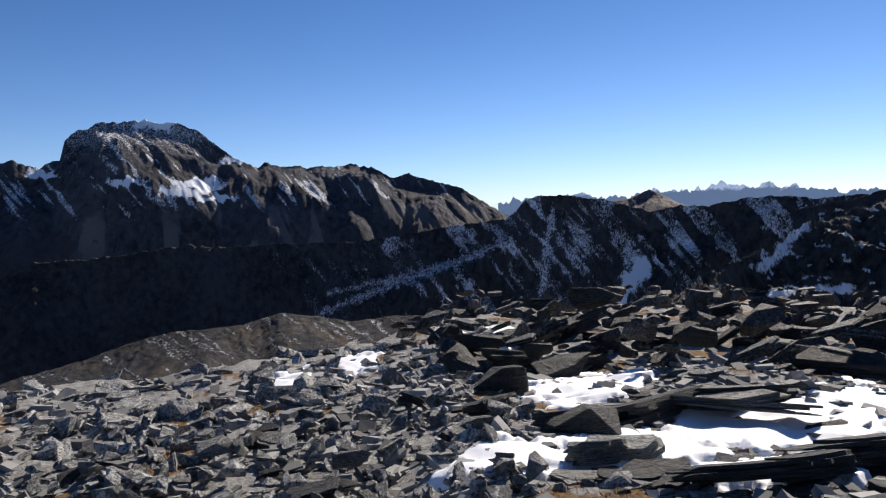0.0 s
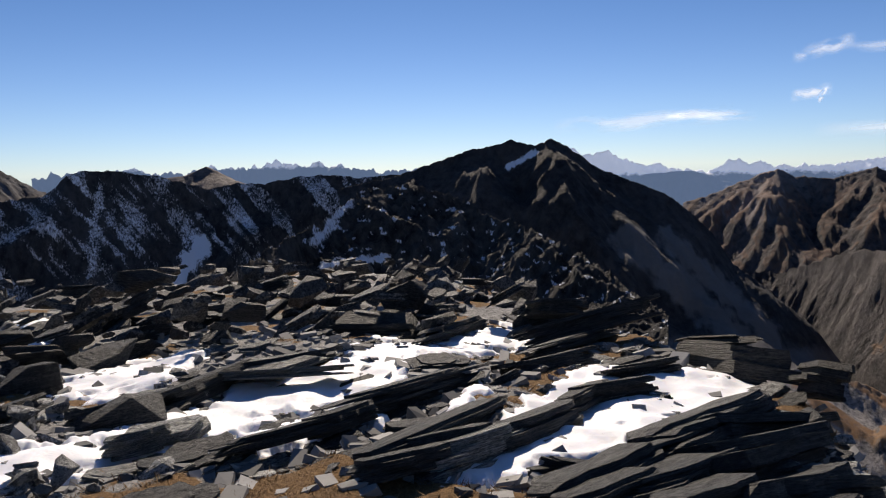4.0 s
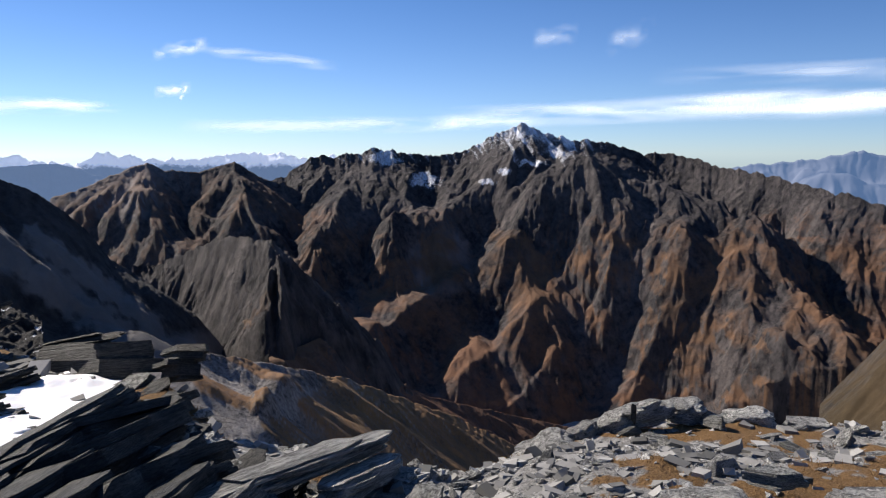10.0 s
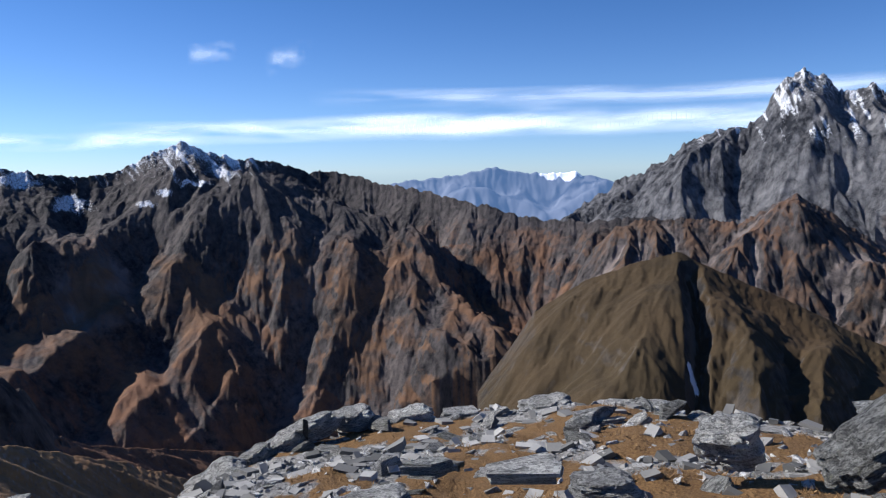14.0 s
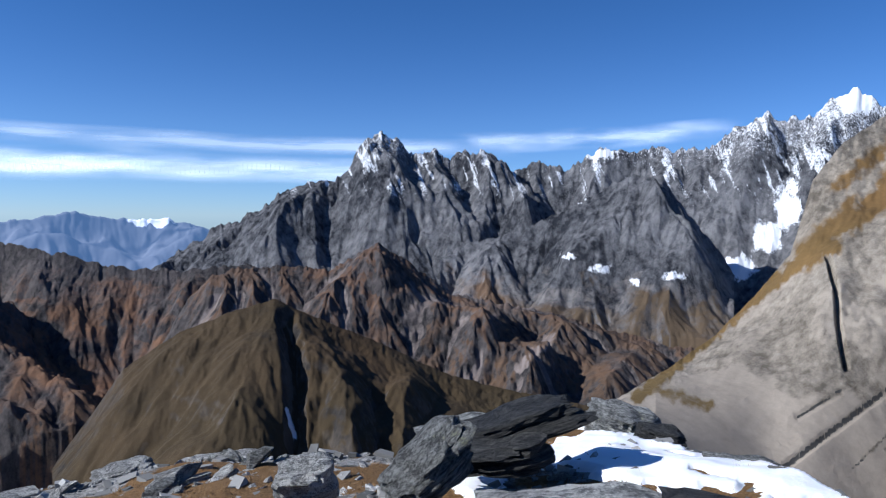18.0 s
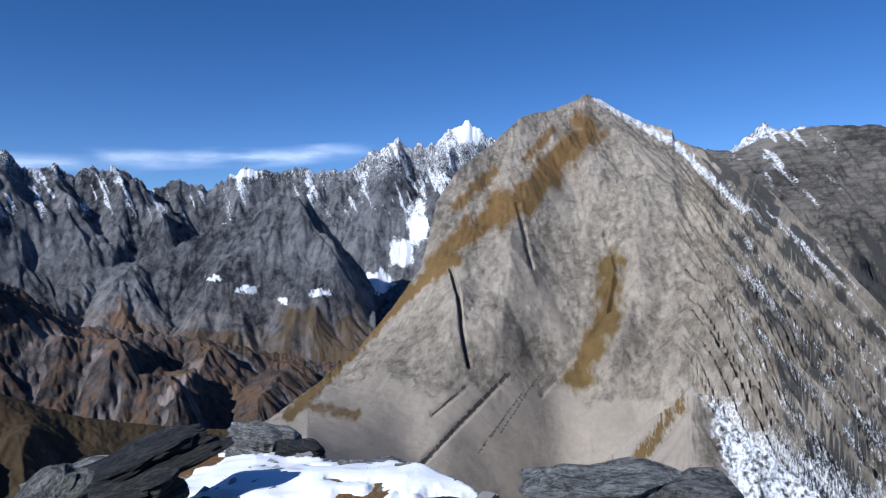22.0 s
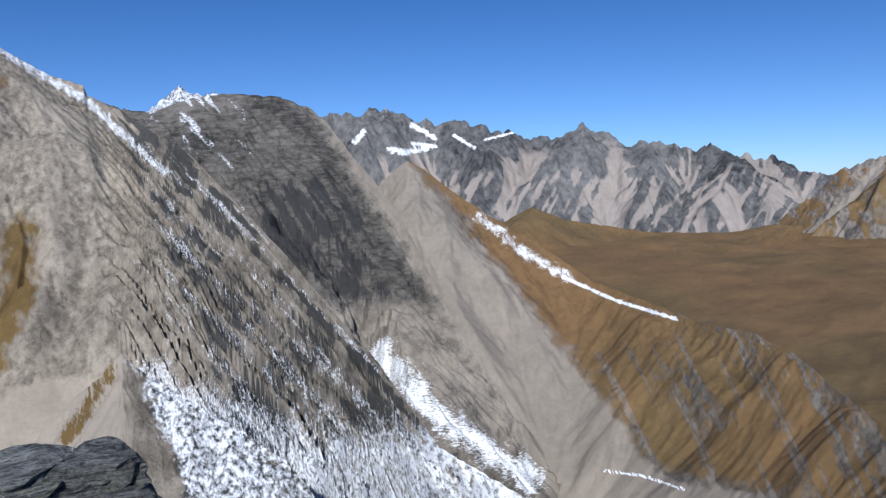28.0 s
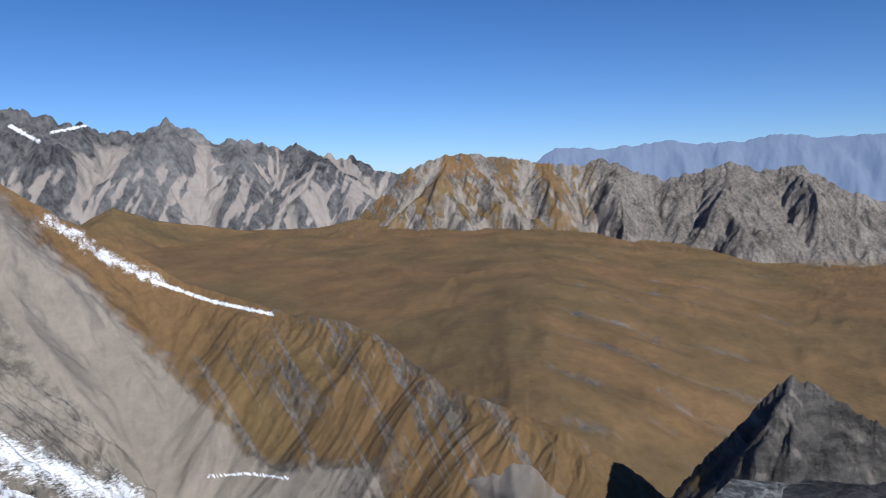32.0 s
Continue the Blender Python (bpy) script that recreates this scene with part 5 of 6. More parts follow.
SNOW = [
    ([(4.9, -14.6), (8.7, -13.0), (15.3, -13.3), (12.4, -15.2), (8.5, -15.6)], "patch of white snow between dark blocks"),
    ([(13.9, -17.0), (19.8, -15.0), (31.3, -14.6), (29.4, -16.7), (23.2, -17.2), (18.4, -17.7), (12.1, -19.4), (6.3, -20.1), (-1, -20.4), (1.2, -18.9), (8.3, -18.2)],
     "long patch of white snow beside the slabs"),
    ([(25.1, -13.9), (32, -13.0), (40.3, -12.0), (40.7, -13.2), (34.0, -14.2), (28.6, -14.9)], "thin patch of white snow along the rib"),
    ([(29.3, -21.6), (36.6, -21.0), (39.4, -17.6), (42.0, -17.0), (45.5, -14.8), (48.5, -15.5), (52.6, -14.8), (57.7, -15.6), (53.5, -17.6), (49.4, -18.9), (43.8, -21.3),
      (38.4, -22.3), (33.8, -22.5)], "broad patch of white snow among tilted slabs"),
    ([(16.2, -19.2), (18.3, -18.6), (24.9, -17.9), (28.9, -17.6), (28.5, -18.7), (23.1, -19.5), (17.4, -19.9)], "narrow patch of white snow under a slab"),
    ([(40, -11.5), (43.5, -10.6), (44.5, -11.3), (42, -12.2)], "small patch of white snow on the rib"),
    ([(33, -17.6), (36.5, -16.6), (37, -17.4), (34, -18.4)], "small patch of white snow between slabs"),
    ([(-14, -13.0), (-10.6, -12.0), (-10.8, -13.2), (-13, -13.6)], "small patch of white snow in the rubble"),
    ([(-8.5, -11.9), (-5.4, -11.4), (-5.6, -12.3), (-8, -12.5)], "small patch of white snow in the rubble"),
    ([(0, -11.2), (4, -10.0), (6, -10.8), (3, -12.0)], "small patch of white snow in the rubble"),
    ([(142.9, -18.0), (144.5, -16.6), (147.5, -15.0), (151.9, -15.3), (156.3, -16.6), (161.3, -17.5), (166.2, -18.8), (162.1, -19.0), (155.9, -18.9), (149.3, -18.9)],
     "smooth patch of white snow on the rim"),
    ([(136.5, -20.6), (139.5, -18.8), (141.5, -18.9), (139, -21.6)], "small patch of white snow beside a leaning slab"),
    ([(260, -22.4), (264, -21.8), (270, -21.5), (270, -22.4), (263, -23.0)], "thin patch of white snow on the rim rocks"),
    ([(48, -22.5), (51.5, -21.8), (52, -22.8), (49, -23.4)], "small patch of white snow between slabs")]


def inside(B, E, pts):
    out = np.zeros(np.shape(B), bool)
    for (b0, e0), (b1, e1) in zip(pts, pts[1:] + pts[:1]):
        hit = ((e0 > E) != (e1 > E)) & (B < (b1 - b0) * (E - e0) / (e1 - e0 + 1e-12) + b0)
        out ^= hit
    return out


def on_snow(b, d):
    z = float(ground_z(d * math.sin(radians(b)), d * math.cos(radians(b)), 0.0))
    e = math.degrees(math.atan2(z - EYE, d))
    return any(inside(np.array(b), np.array(e), pts) for pts, _ in SNOW)


def low_z(b, d):
    return float(ground_z(d * math.sin(radians(b)), d * math.cos(radians(b))))


rng = random.Random(4)


def strew(n, b0, b1, d0, d1, size, heading, spread, tilt, tilt_spread, tones, slab_share=0.7, sink=0.3, heap=0.0, bare=0.8, joined=""):
    """Strews n rocks over a stretch of the summit, more of them small than large, few of them on the snow. joined: the label of one heap of rubble."""
    made, V, F, count = 0, [], [], 0
    while made < n:
        b, d = rng.uniform(b0, b1), math.exp(rng.uniform(math.log(d0), math.log(d1)))
        if rng.random() < bare and on_snow(b, d):
            continue
        if -8 < b < 45 and d < 4.9 and rng.random() < 0.75:
            continue
        k = rng.random() ** 1.9
        length = size[0] + (size[1] - size[0]) * k
        flat = rng.random() < slab_share
        dims = (length, length * rng.uniform(0.35, 0.75), length * (rng.uniform(0.1, 0.24) if flat else rng.uniform(0.3, 0.6)))
        z = low_z(b, d) + dims[2] * (0.5 - sink) + heap * rng.random() ** 2
        head, t, r = heading + rng.uniform(-spread, spread), tilt + rng.gauss(0, tilt_spread), rng.gauss(0, tilt_spread)
        tone, pick = rng.choice(tones), rng.randrange(100)
        made += 1
        if not joined:
            rock(b, d, z, dims, head, t, r, tone, ("bed" if pick % 2 and length > 0.25 else "slab") if flat else "block", pick)
            continue
        me = SLABS[tone][pick % 10] if flat else PLAIN[pick % 10]
        m = pose(d * math.sin(radians(b)), d * math.cos(radians(b)), z, r, -t, 90 - head) @ Matrix.Diagonal((*dims, 1))
        V += [m @ v.co for v in me.vertices]
        F += [[count + i for i in p.vertices] for p in me.polygons]
        count += len(me.vertices)
    if joined:
        me = bpy.data.meshes.new("rubble")
        me.from_pydata(V, [], F)
        me.materials.append({"pale": M_PALE_RUBBLE, "dark": M_BACKLIT_RUBBLE, "mid": M_RUBBLE}[tones[0]])
        tagged(new("rubble", me), joined, "rubble", kind="stuff")


# single rocks that stand out
BIG = [
    # added upright sliver that stands for a dark crack in the pale rock
    (94.3, 9.0, -18.9, (0.08, 0.05, 0.3), 182, 2, 0, "dark", "block", 2),
    # bearing, distance, height angle of the middle, (length, width, height), heading, tilt, roll, tone, kind, pick
    (9.5, 7.2, -16.6, (0.85, 0.6, 0.42), 100, 4, -10, "dark", "block", 0), (12.8, 6.4, -18.4, (0.75, 0.5, 0.28), 100, 5, 12, "mid", "slab", 7),
    (4.0, 9.2, -13.9, (0.8, 0.6, 0.5), 95, 4, -8, "dark", "block", 1), (20.5, 8.6, -14.3, (1.5, 0.7, 0.09), 100, 2, 2, "mid", "slab", 1),
    (90.4, 9.2, -20.8, (0.42, 0.3, 0.3), 178, 24, 6, "pale", "boulder", 0), (92.6, 9.4, -19.8, (0.45, 0.3, 0.25), 172, 20, 16, "pale", "boulder", 3),
    (94.6, 9.5, -18.9, (0.58, 0.35, 0.3), 182, 18, -6, "pale", "boulder", 1), (96.2, 9.5, -18.6, (0.4, 0.3, 0.28), 150, 30, 6, "pale", "block", 4),
    (97.8, 9.8, -18.4, (0.5, 0.4, 0.25), 182, 6, 6, "pale", "boulder", 2), (102.5, 10.1, -18.6, (0.6, 0.4, 0.3), 190, 6, 10, "pale", "boulder", 3),
    (112.8, 10.3, -18.0, (0.7, 0.5, 0.32), 200, 8, 4, "pale", "boulder", 2),
    (88.0, 8.8, -22.2, (0.7, 0.6, 0.45), 172, 18, 10, "pale", "boulder", 3), (106.0, 10.2, -18.7, (0.7, 0.5, 0.25), 195, 4, 4, "pale", "slab", 6),
    (100.5, 10.0, -19.1, (0.6, 0.5, 0.25), 190, 6, 8, "pale", "slab", 7), (119.5, 10.2, -17.8, (0.9, 0.6, 0.2), 210, 2, 6, "pale", "boulder", 1),
    (110.5, 5.4, -22.0, (0.75, 0.4, 0.1), 195, 3, 6, "pale", "slab", 0), (104.0, 5.5, -21.6, (0.45, 0.3, 0.1), 195, 4, -8, "mid", "slab", 1),
    (125.8, 6.0, -18.9, (0.42, 0.36, 0.36), 210, 6, 10, "pale", "boulder", 1), (99.0, 4.7, -24.4, (0.5, 0.35, 0.16), 190, 6, 10, "pale", "boulder", 2),
    (117.0, 5.2, -22.4, (0.4, 0.28, 0.12), 200, 2, 6, "pale", "boulder", 3),
    (135.1, 5.5, -18.0, (0.7, 0.42, 0.3), 200, 36, 12, "mid", "boulder", 2), (141.2, 6.6, -15.2, (1.1, 0.6, 0.26), 224, 17, 4, "dark", "boulder", 3),
    (140.0, 6.3, -17.0, (0.8, 0.6, 0.28), 222, 8, 4, "dark", "boulder", 1), (136.8, 7.3, -15.9, (0.7, 0.45, 0.2), 220, 10, 6, "mid", "boulder", 0),
    (145.6, 4.5, -21.6, (1.1, 0.8, 0.24), 232, 2, 4, "pale", "boulder", 0),
    (158.5, 4.6, -21.3, (1.2, 0.7, 0.34), 248, -3, 6, "dark", "boulder", 1), (149.3, 9.0, -15.0, (0.8, 0.6, 0.42), 240, -14, 8, "mid", "boulder", 2),
    (152.2, 8.5, -15.6, (0.5, 0.36, 0.26), 238, -10, 8, "dark", "boulder", 3), (157.4, 7.0, -17.2, (0.6, 0.4, 0.24), 247, -4, 6, "mid", "boulder", 0),
    (174.0, 4.5, -18.6, (0.85, 0.62, 0.36), 264, 2, 3, "mid", "boulder", 0), (180.2, 4.55, -18.8, (0.62, 0.55, 0.4), 268, -5, 0, "mid", "boulder", 3),
    (164.5, 4.3, -22.4, (0.7, 0.5, 0.3), 255, 0, 4, "dark", "boulder", 2),
    (259.5, 4.2, -24.6, (0.9, 0.7, 0.4), 340, 3, 6, "mid", "slab", 1), (265.0, 4.3, -23.6, (1.0, 0.7, 0.4), 350, 4, 6, "dark", "slab", 3),
    (270.5, 4.4, -23.2, (1.0, 0.8, 0.45), 0, 3, 4, "mid", "slab", 5)]
for b, d, e, dims, head, tilt, roll, tone, kind, pick in BIG:
    rock(b, d, EYE + d * math.tan(radians(e)), dims, head, tilt, roll, tone, kind, pick)

# tilted beds of schist that crop out in rows: bearing and height angle of both ends, width, thickness
BEDS = [
    (39.2, -12.6, 49.3, -9.7, 0.70, 0.30, "dark"), (51.8, -13.3, 59.0, -13.0, 0.60, 0.26, "dark"), (58.5, -13.8, 61.9, -14.0, 0.50, 0.22, "dark"),
    (24.8, -17.1, 35.8, -14.9, 0.55, 0.22, "dark"), (29.9, -20.3, 37.1, -18.9, 0.45, 0.26, "dark"), (37.8, -15.0, 44.7, -13.6, 0.45, 0.24, "dark"),
    (41.9, -17.4, 45.4, -15.8, 0.40, 0.16, "dark"), (45.9, -15.1, 50.4, -14.1, 0.50, 0.16, "dark"), (40.2, -23.4, 48.8, -19.7, 0.50, 0.18, "dark"),
    (48.4, -19.9, 57.6, -15.6, 0.60, 0.22, "dark"), (41.9, -24.1, 47.8, -21.5, 0.45, 0.16, "dark"), (46.9, -22.6, 55.2, -19.2, 0.50, 0.18, "dark"),
    (48.6, -24.0, 55.1, -21.2, 0.45, 0.16, "dark"), (23.4, -18.2, 27.6, -17.2, 0.40, 0.16, "dark"), (51.6, -18.4, 60.7, -17.3, 0.70, 0.36, "dark"),
    (54.2, -21.8, 63.3, -21.5, 0.70, 0.34, "dark"), (50.9, -12.8, 56.3, -12.3, 0.40, 0.12, "dark"), (61.5, -23.2, 74.5, -20.9, 0.45, 0.16, "pale"),
    (70.3, -24.3, 76.2, -22.0, 0.40, 0.16, "pale"), (61.9, -24.7, 65.5, -23.0, 0.40, 0.16, "mid"), (56.9, -23.9, 61.9, -21.9, 0.45, 0.20, "dark"),
    (24.0, -11.7, 30.6, -11.9, 0.50, 0.22, "dark"), (31.7, -12.4, 38.9, -10.7, 0.50, 0.20, "dark"), (16.2, -19.3, 25.8, -17.8, 0.30, 0.11, "dark"),
    (26.6, -21.1, 37.1, -17.2, 0.45, 0.20, "dark"), (32.0, -20.6, 38.9, -18.9, 0.45, 0.24, "mid"), (8.7, -18.1, 13.0, -17.5, 0.40, 0.18, "mid"),
    (12.3, -15.6, 18.6, -13.8, 0.50, 0.22, "dark"), (16.4, -14.6, 25.9, -14.7, 0.60, 0.09, "mid"), (6.6, -16.0, 12.3, -15.6, 0.60, 0.30, "dark"),
    (1.5, -15.2, 4.9, -14.6, 0.50, 0.26, "dark"), (39.8, -13.8, 46.4, -11.9, 0.55, 0.16, "dark"), (26.6, -21.4, 33.9, -20.1, 0.40, 0.14, "dark"),
    (17.7, -14.1, 25.1, -13.4, 0.50, 0.20, "dark"), (46.5, -20.2, 57.0, -16.2, 0.90, 0.62, "dark"), (50.0, -21.4, 60.0, -18.2, 0.90, 0.60, "dark"),
    (53.5, -23.0, 62.0, -20.6, 0.80, 0.55, "dark"), (36.5, -19.6, 43.0, -17.4, 0.45, 0.22, "dark"), (43.0, -16.6, 48.5, -15.4, 0.40, 0.18, "dark")]


def ground_at(b, e, lift):
    d = np.geomspace(2.8, 30, 500)
    z = ground_z(d * math.sin(radians(b)), d * math.cos(radians(b)), 0.0) + lift
    hit = np.nonzero(np.degrees(np.arctan2(z - EYE, d)) >= e)[0]
    i = int(hit[0]) if len(hit) else int(np.argmax(np.degrees(np.arctan2(z - EYE, d))))
    return d[i] * math.sin(radians(b)), d[i] * math.cos(radians(b)), EYE + d[i] * math.tan(radians(e))


def bed(b0, e0, b1, e1, width, thick, tone, pick, lift=0.2):
    x0, y0, z0 = ground_at(b0, e0, lift)
    x1, y1, z1 = ground_at(b1, e1, lift)
    run = math.hypot(x1 - x0, y1 - y0)
    if run > 2.6:
        k = 2.6 / run
        x1, y1, z1, run = x0 + (x1 - x0) * k, y0 + (y1 - y0) * k, z0 + (z1 - z0) * k, 2.6
    x, y, z = (x0 + x1) / 2, (y0 + y1) / 2, (z0 + z1) / 2 - thick * (0.7 if e0 > -15 and b0 > 48 else 0.45)
    rock((math.degrees(math.atan2(x, y))), math.hypot(x, y) + width * 0.2, z, (run * 1.2, width * 0.75, thick * (1.6 if e0 > -15 and b0 > 48 else 1.0)), math.degrees(math.atan2(x1 - x0, y1 - y0)),
         max(-12, min(14, math.degrees(math.atan2(z1 - z0, run)))), -3 if tone == "pale" else -24 if thick > 0.3 else -17, tone, "slab" if e0 > -15 and b0 > 48 else "bed", pick)


for i, row in enumerate(BEDS):
    bed(*row, i)

# rubble field, the heaped rib, the tilted slabs by the snow, the turf with pale stones
def rubble_mat(name, low, high):
    m, nt, p = node_kit(name, 0.7)
    p.inputs["Specular IOR Level"].default_value = 0.3
    isl = nt.nodes.new("ShaderNodeNewGeometry").outputs["Random Per Island"]
    fine, blot = n_noise(nt, 26, 7, 0.75), n_noise(nt, 9, 6, 0.75)
    col = n_mix(nt, isl, low, high)
    col = n_mix(nt, n_step(nt, fine, 0.43, 0.57), tuple(c * 0.6 for c in low), col)
    col = n_mix(nt, n_math(nt, "MULTIPLY", n_step(nt, blot, 0.54, 0.6), 0.75), col, tuple(min(0.82, c * 1.25) for c in high))
    nt.links.new(col, p.inputs["Base Color"])
    n_bump(nt, p, n_math(nt, "ADD", fine, blot), 1.0, 0.04)
    return m


M_RUBBLE = rubble_mat("rubble_schist", (0.13, 0.13, 0.125), (0.56, 0.555, 0.52))
# darkened copy of the rubble that carries the shade of backlit blocks
M_BACKLIT_RUBBLE = rubble_mat("backlit_rubble", (0.025, 0.025, 0.026), (0.16, 0.157, 0.15))
M_PALE_RUBBLE = rubble_mat("pale_rubble", (0.26, 0.255, 0.245), (0.72, 0.71, 0.68))
strew(170, -40, 6, 3.6, 9, (0.18, 0.48), 60, 90, 6, 24, ["mid", "mid", "pale", "dark"], 0.6, 0.2, 0.14)
strew(1300, -42, 6, 3.2, 12, (0.08, 0.34), 60, 90, 6, 26, ["mid"], 0.55, 0.2, 0.12, joined="heaped grey schist rubble in a wide field")
strew(420, -42, 5, 9, 20, (0.25, 0.75), 60, 90, 0, 18, ["mid"], 0.6, joined="far grey schist rubble along the edge of the summit")
strew(70, -3, 42, 11, 27, (0.5, 1.5), 100, 40, 8, 16, ["dark"], 0.55, 0.2, 0.5)
strew(520, -4, 44, 11, 31, (0.25, 1.0), 100, 50, 8, 18, ["dark"], 0.55, 0.2, 0.7, joined="heaped dark schist blocks along the rib")
strew(75, 8, 62, 4.6, 11, (0.2, 0.7), 96, 9, 6, 6, ["dark", "dark", "mid"], 1.0, 0.2, bare=0.9)
strew(420, 0, 62, 4.0, 12, (0.06, 0.32), 100, 40, 6, 12, ["mid"], 0.8, bare=0.96, joined="broken schist pieces between the tilted slabs")
strew(60, 6, 60, 5.2, 11, (0.2, 0.6), 97, 6, 7, 4, ["dark", "dark", "mid"], 1.0, 0.25, bare=0.85)
strew(420, 4, 62, 4.6, 12, (0.06, 0.28), 97, 12, 7, 6, ["dark"], 1.0, 0.25, bare=0.85, joined="thin dark schist plates standing in rows between the snow")
strew(55, 42, 80, 4.4, 7.4, (0.2, 0.75), 100, 12, 8, 7, ["dark", "dark", "mid"], 1.0, bare=0.9)
strew(360, 58, 88, 3.6, 7.8, (0.06, 0.3), 120, 40, 8, 12, ["mid"], 0.8, joined="broken schist pieces below the slabs")
strew(190, 80, 138, 3.2, 9.8, (0.12, 0.42), 190, 70, 4, 13, ["pale", "pale", "mid"], 0.8, 0.4)
strew(1900, 78, 142, 3.0, 10.5, (0.04, 0.22), 190, 90, 4, 18, ["pale"], 0.75, 0.35, joined="pale flat stones sunk in the turf")
strew(40, 84, 128, 8.4, 10.4, (0.25, 0.65), 190, 30, 8, 12, ["pale", "pale", "mid"], 0.55, 0.2)
strew(20, 132, 172, 4.2, 8, (0.15, 0.45), 230, 40, 4, 10, ["mid", "dark"], 0.6, bare=1.0)
strew(120, 132, 185, 3.6, 9, (0.06, 0.25), 230, 60, 4, 14, ["mid"], 0.7, bare=1.0, joined="small broken stones along the rim")
strew(10, 254, 275, 3.4, 4.6, (0.2, 0.5), 340, 40, 4, 10, ["mid", "dark"], 0.6)


def rubble(n):
    """Loose stones too small to pick apart, over the whole summit."""
    r = np.random.RandomState(11)
    b = np.radians(r.uniform(-42, 185, n))
    d = np.exp(r.uniform(np.log(2.6), np.log(14), n))
    x, y = d * np.sin(b), d * np.cos(b)
    ok = (turf_cover(x, y) < 0.55) | (r.rand(n) < 0.35)
    x, y, d = x[ok], y[ok], d[ok]
    n = len(x)
    size = (0.015 + 0.06 * r.rand(n) ** 2.5) * (0.6 + 0.1 * d)
    z = ground_z(x, y) + size * 0.25
    box = np.array([[i, j, k] for i in (-1, 1) for j in (-1, 1) for k in (-1, 1)], float)
    P = box[None] * (1 + r.uniform(-0.35, 0.1, (n, 8, 3)))
    P = P * size[:, None, None] * np.stack([r.uniform(0.8, 1.6, n), r.uniform(0.6, 1.0, n), r.uniform(0.25, 0.6, n)], -1)[:, None]
    a = r.uniform(0, 6.28, n)
    t = r.normal(0, 0.3, n)
    X, Y, Z = P[..., 0], P[..., 1], P[..., 2]
    X, Z = X * np.cos(t)[:, None] - Z * np.sin(t)[:, None], X * np.sin(t)[:, None] + Z * np.cos(t)[:, None]
    X, Y = X * np.cos(a)[:, None] - Y * np.sin(a)[:, None], X * np.sin(a)[:, None] + Y * np.cos(a)[:, None]
    P = np.stack([X + x[:, None], Y + y[:, None], Z + z[:, None]], -1).reshape(-1, 3)
    q = np.array([(0, 1, 3, 2), (4, 6, 7, 5), (0, 4, 5, 1), (2, 3, 7, 6), (0, 2, 6, 4), (1, 5, 7, 3)])
    F = (q[None] + 8 * np.arange(n)[:, None, None]).reshape(-1, 4)
    me = bpy.data.meshes.new("gravel")
    me.from_pydata(P.tolist(), [], F.tolist())
    m, nt, p = node_kit("loose_stones", 0.85)
    isl = nt.nodes.new("ShaderNodeNewGeometry").outputs["Random Per Island"]
    nz = n_noise(nt, 30, 4, 0.7)
    col = n_mix(nt, isl, (0.07, 0.07, 0.068), (0.45, 0.44, 0.42))
    nt.links.new(n_mix(nt, n_math(nt, "MULTIPLY", nz, 0.5), col, (0.12, 0.12, 0.11)), p.inputs["Base Color"])
    me.materials.append(m)
    tagged(new("gravel", me), "loose grey stones scattered over the summit", "gravel", kind="stuff")


rubble(15000)


def grass_tufts(n):
    """Dry brown blades in tufts on the turf."""
    r = np.random.RandomState(5)
    b = np.radians(r.uniform(-42, 165, n * 4))
    d = np.exp(r.uniform(np.log(2.6), np.log(11), n * 4))
    x, y = d * np.sin(b), d * np.cos(b)
    ok = turf_cover(x, y) > 0.6
    x, y = x[ok][:n], y[ok][:n]
    k = 26
    n = len(x)
    cx = x[:, None] + r.normal(0, 0.06, (n, k))
    cy = y[:, None] + r.normal(0, 0.07, (n, k))
    cz = ground_z(cx, cy)
    h = r.uniform(0.012, 0.055, (n, k)) * r.uniform(0.5, 1.4, (n, 1))
    a, w = r.uniform(0, 6.28, (n, k)), r.uniform(0.004, 0.009, (n, k))
    lx, ly = r.normal(0, 0.05, (n, k)), r.normal(0, 0.05, (n, k))
    V = np.stack([np.stack([cx - w * np.cos(a), cy - w * np.sin(a), cz], -1), np.stack([cx + w * np.cos(a), cy + w * np.sin(a), cz], -1),
                  np.stack([cx + lx, cy + ly, cz + h], -1)], 2).reshape(-1, 3)
    F = np.arange(len(V)).reshape(-1, 3)
    me = bpy.data.meshes.new("dry_grass")
    me.from_pydata(V.tolist(), [], F.tolist())
    m, nt, p = node_kit("dry_grass", 0.9)
    isl = nt.nodes.new("ShaderNodeNewGeometry").outputs["Random Per Island"]
    nt.links.new(n_mix(nt, isl, (0.11, 0.062, 0.026), (0.36, 0.22, 0.1)), p.inputs["Base Color"])
    me.materials.append(m)
    tagged(new("dry_grass", me), "dry brown alpine grass in low tufts", "grass", kind="stuff")


grass_tufts(4200)


# ---- snow on the summit ----
def snow_mat():
    m, nt, p = node_kit("old_snow", 0.6)
    fine, wide = n_noise(nt, 18, 5, 0.65), n_noise(nt, 3, 4, 0.6)
    nt.links.new(n_mix(nt, wide, (0.8, 0.82, 0.86), (0.9, 0.91, 0.93)), p.inputs["Base Color"])
    p.inputs["Subsurface Weight"].default_value = 0.1
    p.inputs["Subsurface Radius"].default_value = (0.02, 0.03, 0.05)
    n_bump(nt, p, n_math(nt, "ADD", n_math(nt, "MULTIPLY", wide, 2.0), fine), 0.35, 0.02)
    return m


M_SNOW = snow_mat()


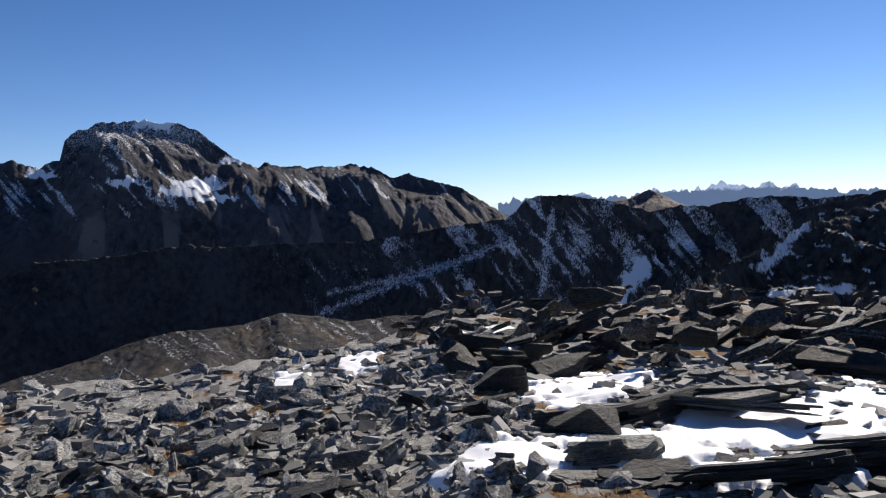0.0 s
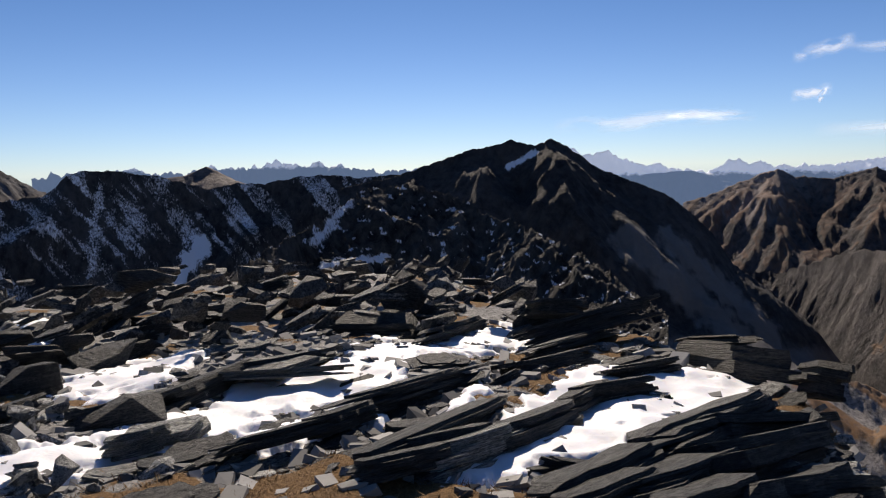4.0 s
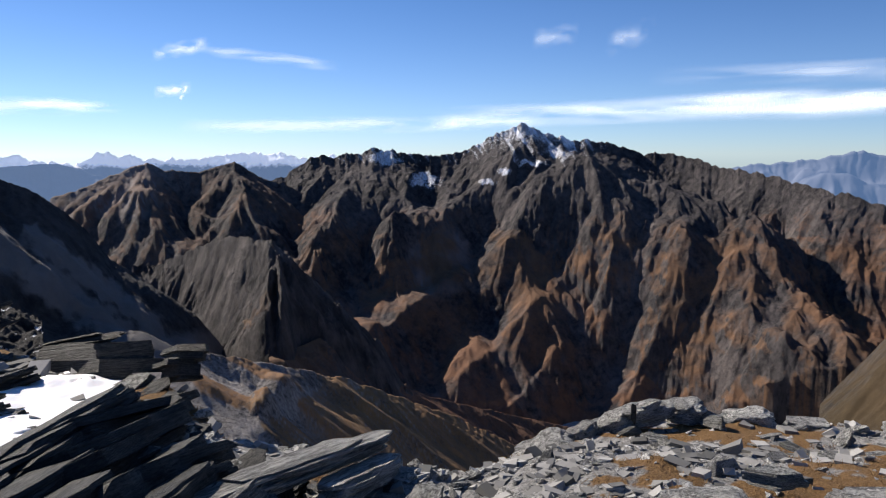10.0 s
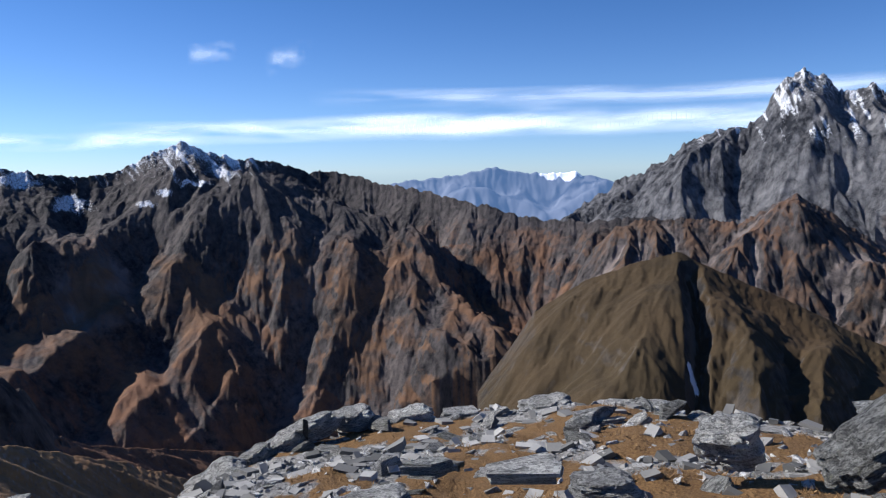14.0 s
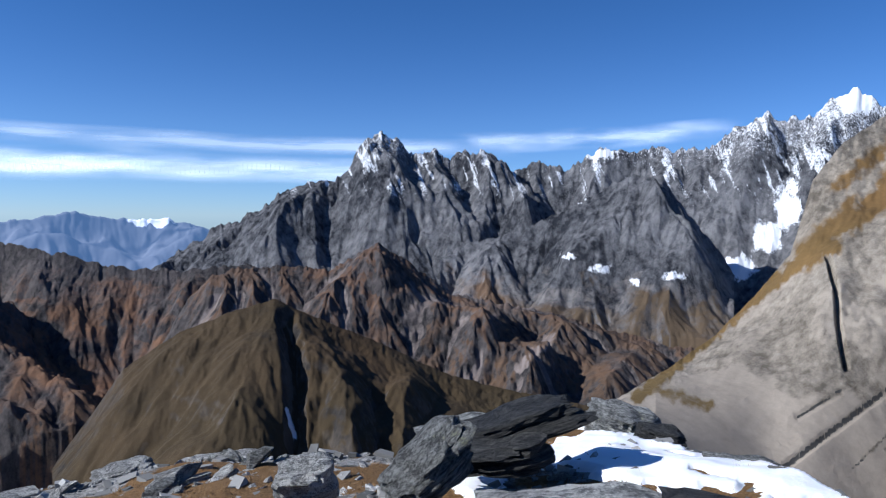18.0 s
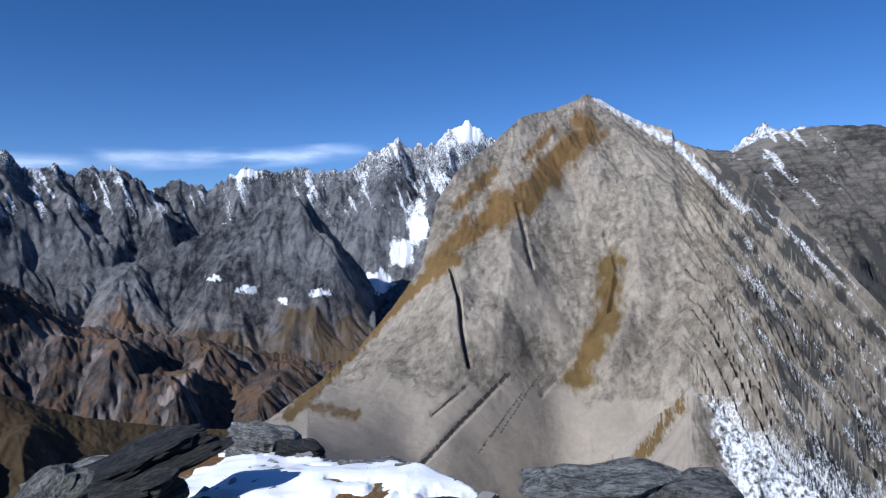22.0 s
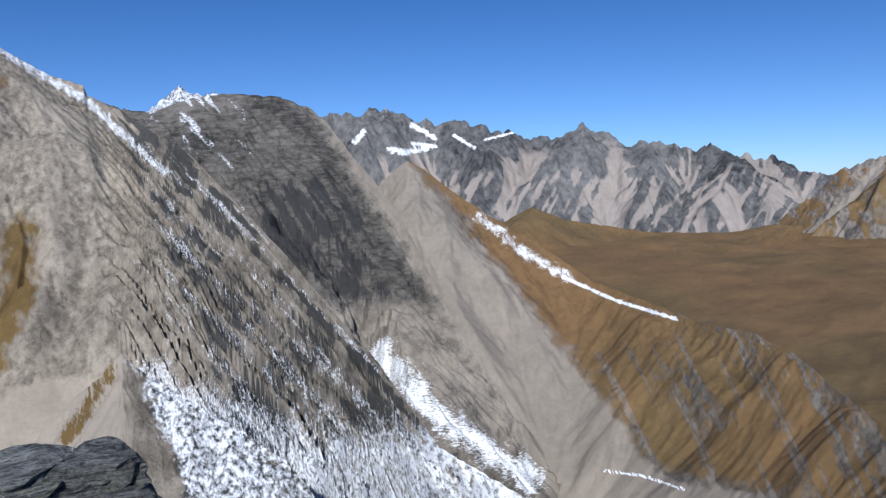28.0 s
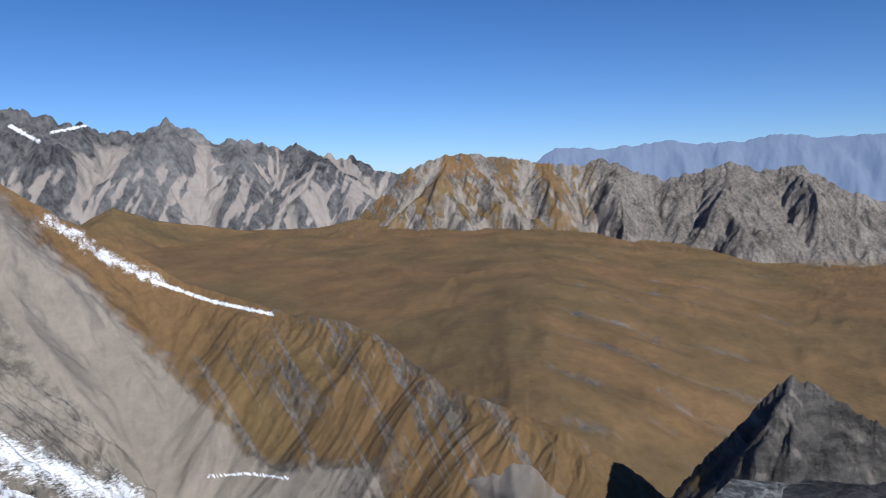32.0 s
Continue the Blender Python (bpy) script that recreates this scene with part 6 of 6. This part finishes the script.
def snow_patch(pts, label, deep=0.07):
    """Snow lying in a hollow, its outline given as (bearing, height angle) corners on the ground."""
    p = np.array(pts, float)
    b = np.arange(p[:, 0].min() - 1, p[:, 0].max() + 1, 0.12)
    d = np.geomspace(2.5, 32, 420)[:, None]
    rb = np.radians(b)
    X, Y = d * np.sin(rb), d * np.cos(rb)
    z0 = ground_z(X, Y, 0.0)
    E = np.degrees(np.arctan2(z0 - EYE, d + 0 * b))
    B = b + 0 * d
    Bn, En = B + 1.1 * fbm(X / 0.6, Y / 0.6, 4), E + 0.5 * fbm(X / 0.6 + 9, Y / 0.6, 4)
    gap = line_gap(Bn, En, list(pts) + [pts[0]])
    s = np.where(inside(Bn, En, list(pts)), gap, -gap) + 0.5 * fbm(X / 0.22, Y / 0.22, 3)
    s = s - 2.0 * np.clip(perlin(X * 0.7 + 3, (Y + 0.12 * X) * 3.6) - 0.16, 0, 1) - 0.9 * np.clip(perlin(X * 1.6, (Y + 0.12 * X) * 8.0 + 4) - 0.15, 0, 1)
    top = ground_z(X, Y, 0.88) + deep * np.clip((s + 0.3) / 0.35, -1.5, 1) + 0.012 * fbm(X / 0.5, Y / 0.5, 2)
    V = np.stack([X, Y, top], -1)
    use = s > -0.9
    keep = use[:-1, :-1] | use[1:, 1:]
    if keep.sum() > 5:
        tagged(grid_mesh("snow_patch", V, M_SNOW, keep=keep), label, "snow", "snow patches on the summit", "stuff")


for outline, words in SNOW:
    snow_patch(outline, words)

# ---- clouds: thin cirrus over the valleys ----
def cloud_mat():
    m, nt, p = node_kit("cirrus", 1.0)
    a = nt.nodes.new("ShaderNodeAttribute")
    a.attribute_name = "thick"
    p.inputs["Base Color"].default_value = (0.9, 0.92, 0.95, 1)
    # emission in place of sunlight scattered through the thin cloud
    p.inputs["Emission Color"].default_value = (0.85, 0.92, 1.0, 1)
    p.inputs["Emission Strength"].default_value = 0.75
    nt.links.new(a.outputs["Fac"], p.inputs["Alpha"])
    return m


M_CLOUD = cloud_mat()


def cirrus(b0, e0, b1, e1, wide, thick, seed, streak=0.25):
    """A thin streak of cloud from one bearing and height angle to another, wide degrees across."""
    s, w = np.linspace(0, 1, 160)[None, :], np.linspace(-1, 1, 40)[:, None]
    b, e = b0 + (b1 - b0) * s + 0 * w, e0 + (e1 - e0) * s + w * wide
    n = fbm((b - b0) * streak + seed, (e - e0) / wide * 0.9 + seed * 0.7, 5)
    a = np.clip(1 - np.abs(w + 0.5 * perlin(s * 4 + seed, 0 * s)), 0, 1) ** 1.2 * np.clip(np.minimum(s, 1 - s) * 5, 0, 1)
    a = thick * np.clip(a * (0.75 + 1.5 * n), 0, 1)
    R = 4700.0
    rb, re = np.radians(b), np.radians(e)
    V = np.stack([R * np.sin(rb) * np.cos(re), R * np.cos(rb) * np.cos(re), EYE + R * np.sin(re)], -1)
    return tagged(grid_mesh("cirrus_cloud", V, M_CLOUD, {"thick": a}), "thin white streak of high cirrus cloud", "cloud", "clouds", "structure")


cirrus(42, 2.9, 55, 3.5, 0.7, 0.5, 1.0)
cirrus(50, 3.6, 56.5, 3.3, 0.45, 0.75, 2.0)
cirrus(58.6, 4.4, 61.2, 4.9, 0.5, 0.9, 3.0, 0.8)
cirrus(60.3, 4.0, 60.9, 4.9, 0.35, 0.9, 3.4, 0.9)
cirrus(58.6, 7.2, 62.5, 7.9, 0.6, 0.6, 4.0, 0.6)
cirrus(61.5, 7.7, 72, 6.6, 0.5, 0.35, 5.0)
cirrus(60, 2.0, 88, 2.6, 0.7, 0.55, 6.0)
cirrus(78, 2.6, 118, 4.3, 1.0, 0.6, 7.0, 0.12)
cirrus(86, 3.3, 140, 3.6, 1.1, 0.6, 8.0, 0.1)
cirrus(100, 3.2, 133, 3.4, 1.0, 0.6, 9.0, 0.1)
cirrus(95, 5.6, 142, 5.3, 0.8, 0.45, 10.0, 0.1)
cirrus(86.5, 8.5, 90, 9.0, 0.8, 0.3, 11.0, 0.5)
cirrus(92, 8.0, 95.5, 9.2, 1.0, 0.3, 12.0, 0.5)
cirrus(134, 5.6, 158, 6.6, 0.9, 0.35, 13.0, 0.2)
